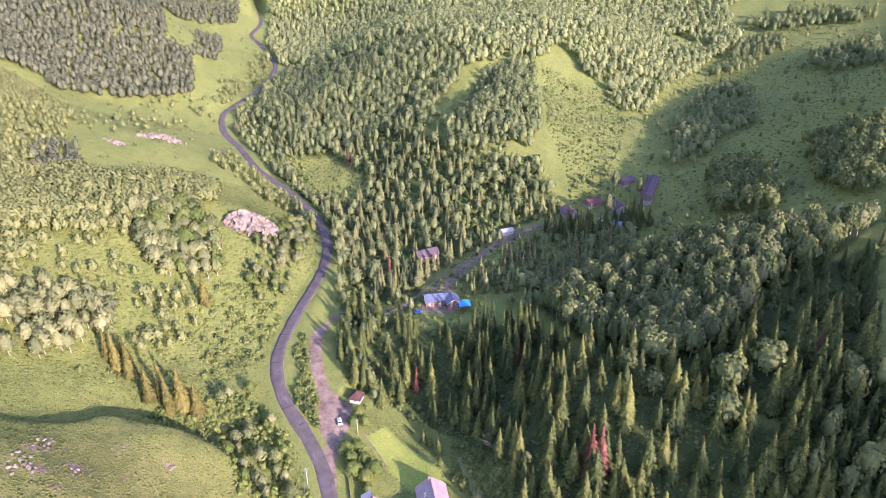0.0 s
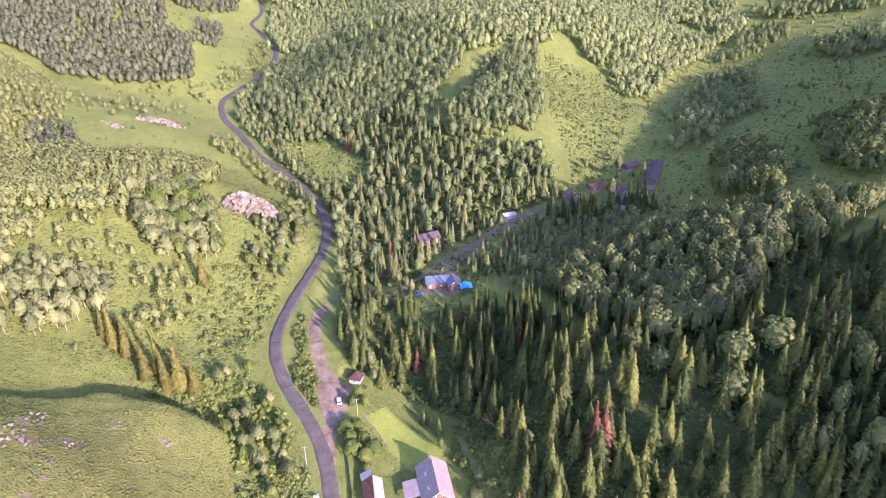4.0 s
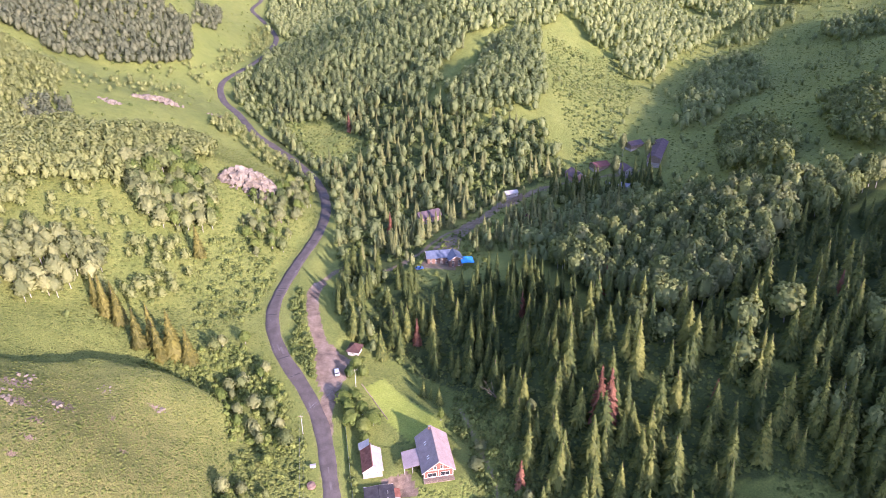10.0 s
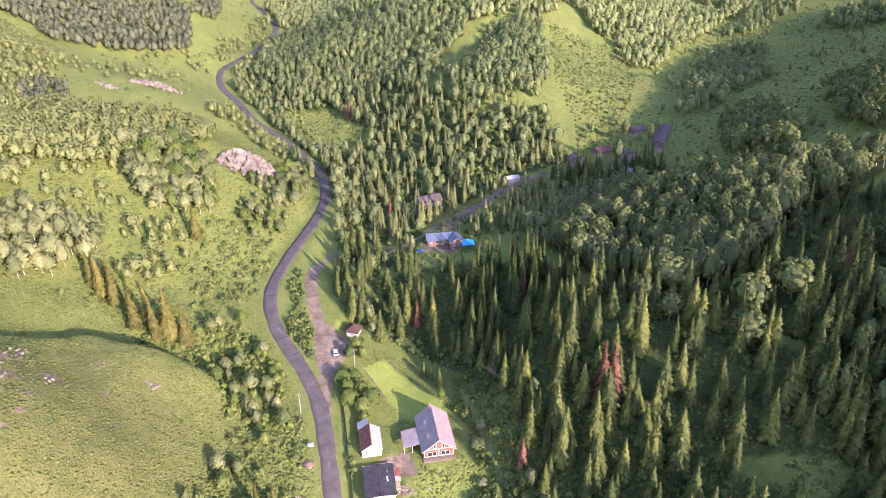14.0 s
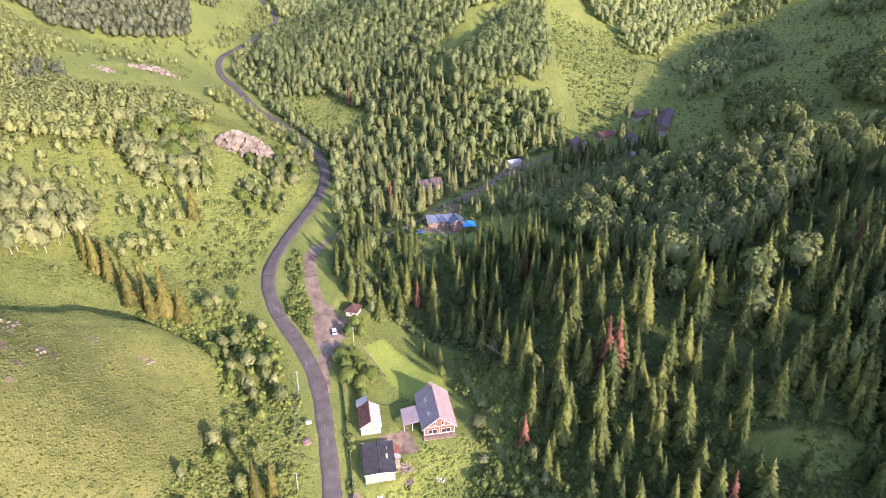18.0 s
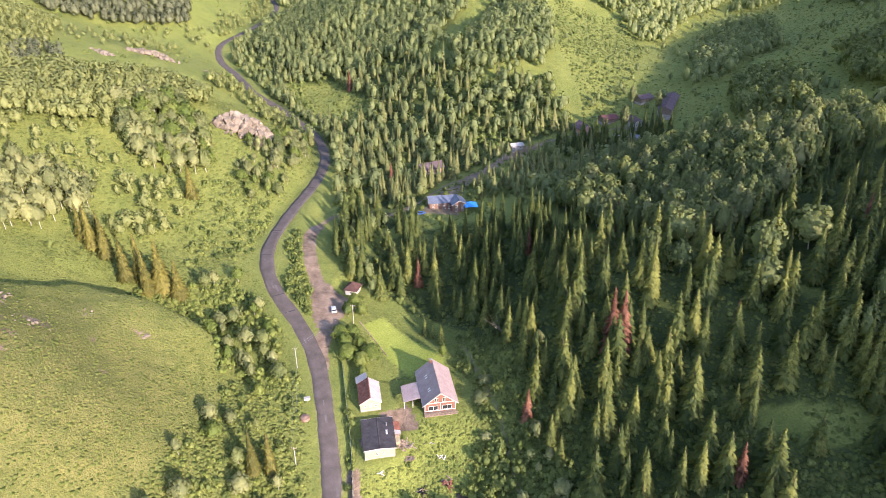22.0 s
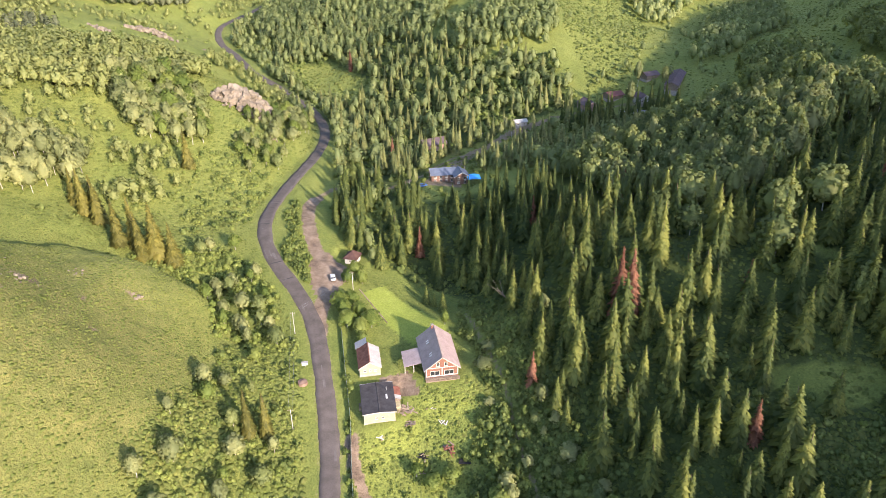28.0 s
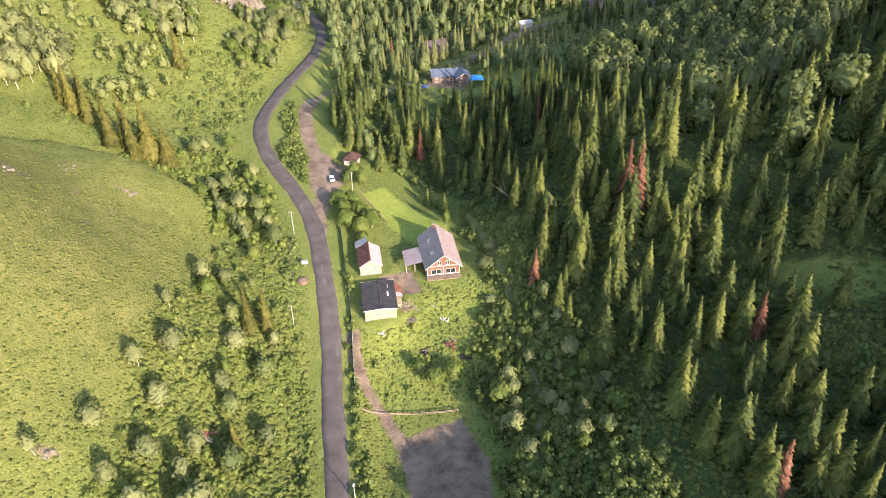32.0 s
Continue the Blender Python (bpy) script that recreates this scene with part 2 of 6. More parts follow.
# The asphalt road's middle line: x, y, z.
ROAD = [
    (-14.0, 30.0, -27.5), (-21.0, 60.0, -26.5), (-24.6, 87.0, -24.3), (-29.4, 112.0, -21.6), (-32.6, 132.0, -18.0), (-38.0, 155.0, -12.6),
    (-44.0, 175.0, -9.3), (-52.6, 191.0, -6.6), (-64.8, 208.6, -3.8), (-72.4, 225.7, -2.0), (-75.1, 244.7, -1.4), (-72.2, 275.0, -0.8),
    (-68.0, 307.0, -1.2), (-68.5, 338.0, -2.6), (-76.0, 373.0, -6.0), (-88.0, 403.0, -7.4), (-107.0, 430.0, -5.5), (-122.0, 447.0, -3.0),
    (-142.0, 468.5, 0.0), (-166.0, 510.0, 2.0), (-186.0, 539.0, 4.4), (-197.0, 566.0, 8.0), (-198.0, 588.0, 11.0), (-187.5, 625.0, 14.0),
    (-182.0, 671.0, 15.5), (-189.5, 748.0, 14.5), (-206.0, 798.0, 16.0), (-237.0, 860.0, 22.0), (-252.0, 890.0, 26.0), (-255.0, 957.0, 32.0),
    (-300.0, 1100.0, 42.0),
]
SIDE_ROAD = [(-42.0, 172.0), (-43.5, 182.0), (-42.5, 192.0), (-45.5, 207.0), (-52.2, 221.0), (-56.6, 234.0), (-59.3, 246.0), (-59.7, 257.0), (-55.4, 270.0), (-50.5, 279.0),
             (-42.0, 283.0), (-27.0, 278.0), (-13.4, 298.0), (-1.3, 319.0), (22.0, 343.0), (33.0, 354.0), (60.0, 368.0), (90.0, 374.0), (122.0, 372.0), (128.0, 385.0)]
GARDEN_PATH = [(-26.5, 134.0), (-24.8, 126.0), (-21.3, 118.4), (-17.1, 113.0), (-13.8, 108.5), (-8.0, 100.0)]
FOREST_TRAIL = [(6.0, 186.0), (9.9, 174.0), (14.6, 160.0), (18.2, 147.0), (20.6, 132.5), (24.0, 118.0), (23.0, 104.0)]
DIRT_YARD = [(-15, 110), (-10, 107), (4, 112), (11, 98), (11, 78), (-6, 80), (-10, 96)]
PARKING = [(-53, 217), (-46, 218), (-38, 211), (-37, 202), (-41, 192), (-46, 190), (-50, 199)]
HOUSE_YARD = [(-20, 154), (-12, 158), (-9, 153), (-8, 149), (-20, 151)]
VILLAGE_YARD = [(-12, 272), (-10, 296), (4, 322), (10, 336), (34, 360), (60, 371), (61, 364), (34, 350), (16, 328), (8, 306), (6, 274)]
LAWN = [(-31, 196), (-24, 203), (-1, 182), (1, 175), (-11, 171), (-20, 179)]
VILLAGE_LAWN = [(12, 312), (22, 330), (34, 342), (36, 334), (24, 316)]
FLAT = [(-2.5, 163, 14, -13.6), (-20, 144.5, 10, -16.3), (-24, 159.5, 9, -12.7), (-37, 217, 6, -8.6), (0, 281, 12, -2.5)]


def smooth_line(points, step):
    """A curve through the points (Catmull-Rom), with samples about a step apart."""
    p = np.array(points, float)
    p = np.vstack([2 * p[0] - p[1], p, 2 * p[-1] - p[-2]])
    out = []
    for a, b, c, d in zip(p, p[1:], p[2:], p[3:]):
        k = max(2, int(np.linalg.norm(c - b) / step))
        for t in np.arange(k) / k:
            out.append(0.5 * (2 * b + (c - a) * t + (2 * a - 5 * b + 4 * c - d) * t * t + (3 * b - a - 3 * c + d) * t**3))
    out.append(p[-2])
    return np.array(out)


ROAD_LINE = smooth_line(ROAD, 2.0)
SIDE_LINE = smooth_line(SIDE_ROAD, 2.0)
PATH_LINE = smooth_line(GARDEN_PATH, 1.5)
TRAIL_LINE = smooth_line(FOREST_TRAIL, 2.0)


def nearest(line, x, y):
    """Distance from each x, y to a line, and the index of its nearest sample."""
    x, y = np.atleast_1d(x).astype(float), np.atleast_1d(y).astype(float)
    best, idx = np.full(x.shape, 1e9), np.zeros(x.shape, int)
    for k, q in enumerate(line):
        d = (x - q[0]) ** 2 + (y - q[1]) ** 2
        m = d < best
        best[m], idx[m] = d[m], k
    return np.sqrt(best), idx


def inside(poly, x, y):
    x, y = np.atleast_1d(x).astype(float), np.atleast_1d(y).astype(float)
    hit = np.zeros(x.shape, bool)
    for (ax, ay), (bx, by) in zip(poly, poly[1:] + poly[:1]):
        if ay != by:
            hit ^= ((ay > y) != (by > y)) & (x < (bx - ax) * (y - ay) / (by - ay) + ax)
    return hit


def edge_step(v, a, b):
    t = np.clip((v - a) / (b - a), 0, 1)
    return t * t * (3 - 2 * t)


def ripple(x, y):
    """Gentle unevenness of the slopes."""
    return (0.9 * np.sin(x * 0.071 + 1.3 * np.sin(y * 0.043)) * np.sin(y * 0.083 + 0.7) + 0.45 * np.sin(x * 0.21 + y * 0.13) * np.sin(y * 0.19 - x * 0.07)
            + 0.18 * np.sin(x * 0.53 + 2.0 * np.sin(y * 0.31)) * np.sin(y * 0.61 + x * 0.17))


# The sharp crest of the meadow spur: x, y, z. Behind it the ground falls away.
CREST = [(-150, 147, 38), (-140, 152, 34), (-126, 162, 27), (-121, 169, 22.5), (-117, 175, 18), (-106, 174.5, 16.5), (-92, 175, 10.5), (-78, 172, 2), (-70, 168, -5)]


CREST_LINE = smooth_line(CREST, 1.0)
RAVINE_LINE = smooth_line(RAVINE, 4.0)
CREST_WAY = np.gradient(CREST_LINE[:, :2], axis=0)
CREST_WAY /= np.linalg.norm(CREST_WAY, axis=1)[:, None]


def hill_sum(x, y):
    z = 0.02 * (y - 200) - 6
    for cx, cy, s, a in FAR_HILLS + NEAR_HILLS + SHOULDERS:
        z = z + a * np.exp(-((x - cx) ** 2 + (y - cy) ** 2) / (2 * s * s))
    return z


def raw_ground(x, y):
    z = hill_sum(x, y)
    near = (x > -190) & (x < -40) & (y > 90) & (y < 240)
    if near.any():
        px, py = x[near][:, None], y[near][:, None]
        c = CREST_LINE[::2]
        away = np.hypot(px - c[:, 0], py - c[:, 1])
        d = away.min(1)
        share = np.exp(-(away - d[:, None]) / 2.5)
        share /= share.sum(1)[:, None]
        lift = share @ np.maximum(c[:, 2] + 0.8 - hill_sum(c[:, 0], c[:, 1]), 0.5)
        side = (share * (CREST_WAY[::2, 0] * (py - c[:, 1]) - CREST_WAY[::2, 1] * (px - c[:, 0]))).sum(1)
        bump = np.where(side > 0, lift * np.exp(-((d / 7.0) ** 2)) - 3.0 * edge_step(d, 2, 12) * (1 - edge_step(d, 14, 34)), lift * np.exp(-((d / 22.0) ** 2)))
        ends = edge_step(x[near], -158, -140) * (1 - edge_step(x[near], -84, -68))
        z = z.copy()
        z[near] += bump * ends
    far = (x > -50) & (x < 100) & (y > 420) & (y < 620)
    if far.any():
        d, i = nearest(RAVINE_LINE, x[far], y[far])
        z = z.copy()
        z[far] -= 13.0 * np.exp(-((d / 13.0) ** 2)) * np.sin(np.pi * np.clip(i / (len(RAVINE_LINE) - 1), 0.02, 0.9))
    return z + 0.45 * np.maximum(0, -x - 430) + 0.45 * np.maximum(0, x - 430) * edge_step(y, 250, 700) + 0.38 * np.maximum(0, y - 960)


def ground_z(x, y):
    """Height of the ground, levelled under the road and the houses."""
    x, y = np.atleast_1d(x).astype(float), np.atleast_1d(y).astype(float)
    z = raw_ground(x, y)
    for cx, cy, r, lv in FLAT:
        d = np.hypot(x - cx, y - cy)
        k = 1 - edge_step(d, r * 0.7, r * 1.5)
        z = z * (1 - k) + lv * k
    d, i = nearest(ROAD_LINE, x, y)
    k = 1 - edge_step(d, 4.5, 13.0)
    z = z * (1 - k) + (ROAD_LINE[i, 2] - 0.12) * k
    return z + ripple(x, y) * edge_step(d, 4, 20) * np.clip(0.35 + np.hypot(x + 15, y - 150) / 150, 0, 1)


def zs(x, y):
    return float(ground_z(x, y)[0])


def lines_of(*runs):
    out = []
    for a, b, step in runs:
        out.append(np.arange(a, b, step))
    return np.concatenate(out)


def build_ground():
    grow = np.cumsum(12 * 1.18 ** np.arange(28))
    xs = np.concatenate([-330 - grow[::-1], lines_of((-330, -130, 5), (-130, -90, 2.5), (-90, 35, 1.25), (35, 140, 2.5), (140, 330, 5)), 330 + grow])
    ys = np.concatenate([-60 - grow[::-1], lines_of((-60, 60, 6), (60, 80, 2.5), (80, 232, 1.25), (232, 380, 2.5), (380, 700, 5), (700, 1050, 8)), 1050 + grow])
    gx, gy = np.meshgrid(xs, ys)
    x, y = gx.ravel(), gy.ravel()
    z = ground_z(x, y)
    nx, ny = len(xs), len(ys)
    q = (np.arange(ny - 1)[:, None] * nx + np.arange(nx - 1)[None]).ravel()
    tris = np.concatenate([np.stack([q, q + 1, q + nx + 1], 1), np.stack([q, q + nx + 1, q + nx], 1)])
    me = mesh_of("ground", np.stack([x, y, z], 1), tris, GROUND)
    me.polygons.foreach_set("use_smooth", np.ones(len(tris), bool))
    near = (np.abs(x) < 360) & (y > 40) & (y < 700)
    dirt, lawn = np.zeros(len(x)), np.zeros(len(x))

    def band(line, half, soft):
        d = np.full(len(x), 1e3)
        d[near] = nearest(line, x[near], y[near])[0]
        return 1 - edge_step(d, half, half + soft)

    dirt = np.maximum.reduce([band(SIDE_LINE[SIDE_LINE[:, 1] < 262], 2.0, 1.6), 0.62 * band(SIDE_LINE[SIDE_LINE[:, 1] >= 260], 1.1, 1.4), band(PATH_LINE, 1.2, 1.2), 0.62 * band(TRAIL_LINE, 0.4, 1.3), 0.4 * band(ROAD_LINE, 3.2, 1.8)])
    for poly, k in ((DIRT_YARD, 1.0), (PARKING, 1.0), (HOUSE_YARD, 0.9), (VILLAGE_YARD, 0.62)):
        dirt = np.maximum(dirt, k * inside(poly, x, y))
    for poly, k in ((LAWN, 1.0), (VILLAGE_LAWN, 0.7), (GARDEN, 0.22)):
        lawn = np.maximum(lawn, k * inside(poly, x, y))
    for cx, cy, r in ((-117, 137, 2.6), (-110, 132, 2.0), (-111, 144, 3.0), (-108, 125, 1.6), (-93, 160, 1.7), (-123, 145, 3.2), (-92, 137, 1.2), (-108, 118, 1.4), (-100, 148, 1.2), (-77, 77, 2.0)):
        dirt = np.maximum(dirt, 0.75 * np.exp(-(((x - cx) / (1.5 * r)) ** 2 + ((y - cy) / r) ** 2) ** 1.5))
    # Floor of the woods and the glade, where shade is put into the colour.
    wood_shade = np.zeros(len(x))
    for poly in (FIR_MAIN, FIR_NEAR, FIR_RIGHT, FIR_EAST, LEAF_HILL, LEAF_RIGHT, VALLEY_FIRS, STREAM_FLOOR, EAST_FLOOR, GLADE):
        wood_shade = np.maximum(wood_shade, inside(poly, x, y))
    wood_shade[inside(VALLEY_GLADE, x, y)] = 0
    spur = np.exp(-(((x + 100) / 38) ** 2 + ((y - 125) / 55) ** 2) ** 2)
    for nm, v in (("dirt", dirt), ("lawn", lawn), ("wood_shade", wood_shade), ("dry", spur)):
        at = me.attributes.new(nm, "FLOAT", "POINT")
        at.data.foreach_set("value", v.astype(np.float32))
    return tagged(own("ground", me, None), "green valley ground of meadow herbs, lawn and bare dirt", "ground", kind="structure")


def ground_material():
    m, n, l, b = material("meadow_ground", 0.9)

    def attr(nm):
        a = n.new("ShaderNodeAttribute")
        a.attribute_name = nm
        return a.outputs["Fac"]

    big = noise_node(n, l, 0.028, 4)
    mid = noise_node(n, l, 0.22, 5, 0.7)
    fine = noise_node(n, l, 1.6, 4, 0.7)
    c = ramp(n, l, mid, [(0.28, (0.105, 0.142, 0.036)), (0.5, (0.170, 0.205, 0.052)), (0.72, (0.228, 0.255, 0.068))])
    c = mixed(n, l, 0.45, c, ramp(n, l, big, [(0.35, (0.125, 0.17, 0.036)), (0.65, (0.205, 0.232, 0.058))]))
    dry = ramp(n, l, mid, [(0.3, (0.085, 0.105, 0.030)), (0.52, (0.150, 0.150, 0.050)), (0.72, (0.205, 0.192, 0.070))])
    dm = n.new("ShaderNodeMath")
    dm.operation = "MULTIPLY"
    dm.inputs[1].default_value = 0.75
    l.new(attr("dry"), dm.inputs[0])
    c = mixed(n, l, dm.outputs[0], c, dry)
    # Forest-floor green, made darker to hold the shade under the trees.
    wood_shade = ramp(n, l, mid, [(0.3, (0.04, 0.062, 0.018)), (0.7, (0.085, 0.115, 0.03))])
    c = mixed(n, l, attr("wood_shade"), c, wood_shade)
    c = mixed(n, l, attr("lawn"), c, ramp(n, l, mid, [(0.3, (0.22, 0.285, 0.050)), (0.7, (0.29, 0.345, 0.072))]))
    c = mixed(n, l, 0.5, c, ramp(n, l, fine, [(0.25, (0.2, 0.2, 0.2)), (0.75, (0.8, 0.8, 0.8))]), "OVERLAY")
    soil = ramp(n, l, mid, [(0.3, (0.10, 0.074, 0.055)), (0.5, (0.215, 0.163, 0.122)), (0.72, (0.33, 0.26, 0.20))])
    edge = n.new("ShaderNodeMath")
    edge.operation = "MULTIPLY_ADD"
    edge.inputs[1].default_value, edge.inputs[2].default_value = 0.9, -0.45
    l.new(fine, edge.inputs[0])
    s = n.new("ShaderNodeMath")
    l.new(attr("dirt"), s.inputs[0])
    l.new(edge.outputs[0], s.inputs[1])
    k = n.new("ShaderNodeMapRange")
    k.inputs["From Min"].default_value, k.inputs["From Max"].default_value = 0.35, 0.65
    l.new(s.outputs[0], k.inputs["Value"])
    c = mixed(n, l, k.outputs["Result"], c, soil)
    l.new(c, b.inputs["Base Color"])
    bumped(n, l, b, fine, 1.0, 0.6)
    return m


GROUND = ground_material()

# Woods and groves, as outlines in plan.
FIR_MAIN = [(-37, 241), (-17, 262), (20, 259), (45, 249), (61, 214), (84, 187), (112, 157), (128, 139), (123, 127), (28, 150), (20, 182), (0, 203), (-22, 215)]
FIR_NEAR = [(34, 173), (67, 144), (98, 119), (120, 120), (110, 60), (68, 58), (50, 104), (28, 139)]
FIR_RIGHT = [(98, 228), (144, 245), (191, 251), (147, 177), (112, 164), (85, 190), (63, 224)]
LEAF_HILL = [(47, 263), (94, 294), (160, 272), (198, 264), (178, 254), (132, 236), (112, 208), (85, 204), (62, 234)]
LEAF_RIGHT = [(119, 173), (149, 180), (160, 130), (123, 115), (108, 130), (107, 151)]
VALLEY_FIRS = [(-51, 272), (-60, 327), (-128, 460), (-152, 612), (-68, 536), (-10, 470), (26, 433), (67, 416), (78, 381), (40, 366), (20, 352), (-8, 340), (-13, 290), (-26, 264)]
VALLEY_GLADE = [(-128, 495), (-88, 500), (-54, 450), (-57, 432), (-92, 436), (-110, 462)]
HILL_WEST = [(-167, 571), (-176, 642), (-168, 740), (-106, 673), (-48, 668), (-14, 641), (21, 568), (-22, 496), (-74, 494), (-123, 512)]
HILL_DOME = [(-2, 475), (36, 563), (56, 579), (81, 583), (72, 463), (60, 435), (2, 443)]
HILL_TOP = [(-14, 649), (9, 821), (138, 789), (117, 626), (87, 591), (36, 580), (22, 573)]
HILL_BACK = [(-206, 769), (-244, 968), (-208, 998), (10, 833), (-14, 659), (-49, 683), (-110, 701), (-172, 760)]
HILL_CROWN = [(-245, 970), (-245, 1060), (350, 1060), (345, 807), (330, 795), (209, 812), (138, 789), (10, 830), (-208, 998)]
VALLEY_HEAD = [(126, 702), (138, 789), (209, 815), (330, 800), (316, 711), (265, 660), (209, 594), (165, 530), (147, 534), (145, 571), (122, 587), (112, 620)]
HEAD_GLADE = [(246, 742), (266, 744), (281, 707), (271, 693), (245, 707)]
OPEN_SLOPE = [(87, 586), (105, 577), (144, 567), (150, 525), (159, 526), (123, 440), (100, 388), (82, 391), (83, 428), (76, 464)]
RIGHT_A = [(145, 406), (192, 525), (233, 578), (266, 602), (274, 565), (233, 472), (209, 456), (176, 418)]
RIGHT_B = [(168, 391), (185, 394), (192, 358), (180, 320), (166, 299), (147, 326)]
RIGHT_C = [(219, 377), (239, 376), (250, 359), (209, 288), (196, 295), (198, 322)]
RIGHT_D = [(345, 624), (375, 627), (399, 618), (357, 539), (334, 564), (329, 591)]
RIGHT_E = [(244, 613), (289, 663), (311, 709), (355, 707), (339, 669), (286, 628)]
RIGHT_TOP = [(326, 752), (383, 763), (444, 702), (433, 680), (397, 705), (352, 714)]
LEFT_TOP = [(-420, 560), (-420, 760), (-330, 800), (-266, 655), (-247, 655), (-224, 591), (-251, 560), (-274, 538), (-302, 516), (-326, 526), (-351, 528)]
LEFT_KNOT = [(-271, 747), (-256, 792), (-235, 692), (-246, 659)]
LEFT_BANK = [(-400, 420), (-336, 502), (-308, 491), (-259, 450), (-233, 384), (-234, 344), (-242, 339), (-400, 330)]
LEFT_CLUMP = [(-243, 366), (-235, 381), (-222, 380), (-203, 346), (-226, 341)]
LEFT_FAR = [(-420, 790), (-420, 900), (-300, 1050), (-272, 900), (-300, 800), (-330, 810)]
LEFT_CREST = [(-238, 330), (-214, 341), (-174, 334), (-161, 352), (-142, 377), (-127, 338), (-137, 319), (-149, 297), (-169, 277), (-195, 258), (-250, 250)]
LEFT_SLOPE = [(-258, 452), (-251, 555), (-222, 600), (-205, 640), (-200, 560), (-225, 420), (-240, 400)]
LEFT_BAND = [(-148, 246), (-123, 268), (-108, 253), (-109, 233), (-126, 220), (-139, 220)]
LEFT_BRIGHT = [(-250, 250), (-195, 258), (-182, 263), (-175, 244), (-177, 226), (-250, 220)]
LEFT_MID = [(-157, 301), (-138, 323), (-119, 309), (-111, 282), (-124, 272), (-143, 277)]
LEFT_PALE = [(-200, 226), (-170, 234), (-148, 246), (-140, 230), (-146, 209), (-152, 196), (-160, 188), (-185, 190)]
ROAD_STRIP = [(-105, 290), (-92, 400), (-76, 345), (-80, 285), (-83, 262)]
SOUTH_STRIP = [(-69, 120), (-66, 163), (-48, 157), (-35, 85), (-30, 60), (-64, 62), (-62, 102)]
# Firs mostly out of view, added so that their shadows cover the glade.
FIR_EAST = [(100, 20), (270, 20), (270, 150), (215, 190), (160, 150), (150, 160), (122, 118), (112, 60)]
GARDEN_WOOD = [(11, 114), (16, 142), (26, 148), (34, 138), (42, 112), (44, 94), (22, 96)]
MEADOW_SLOPE = [(-190, 190), (-210, 300), (-190, 400), (-120, 430), (-80, 385), (-72, 330), (-78, 270), (-80, 232), (-100, 205), (-150, 195)]
LEFT_APRON = [(-250, 250), (-195, 245), (-155, 300), (-122, 322), (-118, 262), (-140, 250), (-165, 236), (-200, 240)]
VILLAGE_FIRS = [(-30, 288), (-16, 294), (-4, 322), (14, 346), (6, 358), (-18, 340), (-34, 312)]
LODGE_FIRS = [(2, 222), (14, 254), (40, 252), (58, 224), (32, 212), (12, 212)]
BARN_FIRS = [(60, 362), (88, 367), (122, 366), (122, 345), (72, 343)]
ROAD_WOOD = [(-62, 330), (-70, 375), (-100, 432), (-137, 478), (-178, 540), (-188, 590), (-180, 640), (-140, 633), (-150, 612), (-118, 520), (-106, 470), (-84, 436), (-60, 390), (-52, 330)]
HILL_FOOT = [(-165, 590), (-60, 520), (0, 455), (40, 420), (52, 445), (5, 492), (-60, 565), (-140, 650)]
OUTCROP_WOOD = [(-166, 440), (-164, 470), (-140, 462), (-112, 430), (-100, 408), (-106, 396), (-120, 408), (-130, 420)]
LODGE_BRUSH = [(12, 288), (16, 310), (26, 316), (36, 332), (44, 348), (56, 350), (52, 322), (34, 286)]
SLOPE_FOOT = [(30, 368), (60, 380), (66, 400), (70, 430), (40, 430), (0, 440), (-14, 400), (4, 366)]
ROAD_TOP = [(-205, 575), (-218, 640), (-206, 700), (-222, 790), (-206, 830), (-186, 740), (-176, 680), (-178, 640), (-190, 610)]
VILLAGE = [(-22, 262), (-14, 300), (2, 330), (34, 364), (62, 374), (62, 350), (40, 345), (22, 300), (22, 262)]
HOUSE_SIDE = [(3, 178), (4, 196), (22, 184), (32, 154), (38, 138), (24, 133), (12, 150), (10, 166)]
VALLEY_EDGE = [(-34, 209), (-47, 238), (-54, 262), (-44, 278), (-27, 272), (-17, 262), (-37, 241), (-22, 213)]
RIVER_FIRS = [(50, 349), (76, 367), (115, 348), (102, 309), (61, 278), (44, 260), (31, 263), (34, 286), (50, 318)]
BETWEEN_ROADS = [(-62, 222), (-66, 207), (-54, 195), (-48, 189), (-48, 197), (-54, 218), (-61, 236), (-64, 250), (-67, 262), (-68, 240)]
VERGE = [(-33, 167), (-30, 153), (-22, 110), (-16, 88), (-12, 60), (-16, 60), (-21, 88), (-28, 127)]
GARDEN = [(-25, 138), (-13, 153), (6, 157), (13, 142), (10, 119), (-14, 115), (-22, 115)]
GARDEN_BRUSH = [(3, 128), (14, 150), (26, 150), (34, 138), (42, 112), (48, 66), (13, 66), (12, 108)]
STREAM_BRUSH = [(3, 190), (9, 190), (20, 158), (28, 134), (18, 140), (9, 160)]
MEADOW_BRUSH = [(-74, 112), (-71, 140), (-66, 168), (-49, 170), (-30, 87), (-24, 55), (-68, 55), (-70, 97)]
SLOPE_BRUSH = [(-114, 273), (-92, 312), (-79, 268), (-81, 231), (-99, 218), (-116, 245)]
SPUR_FOOT = [(-100, 206), (-84, 212), (-74, 205), (-68, 186), (-76, 178), (-92, 182), (-110, 186), (-114, 196)]
STREAM_FLOOR = [(26, 140), (52, 106), (72, 56), (44, 56), (30, 100), (24, 120)]
EAST_FLOOR = [(83, 118), (122, 124), (150, 150), (165, 130), (150, 60), (104, 40), (96, 96)]
GLADE = [(83, 112), (98, 118), (105, 108), (97, 96), (88, 98)]
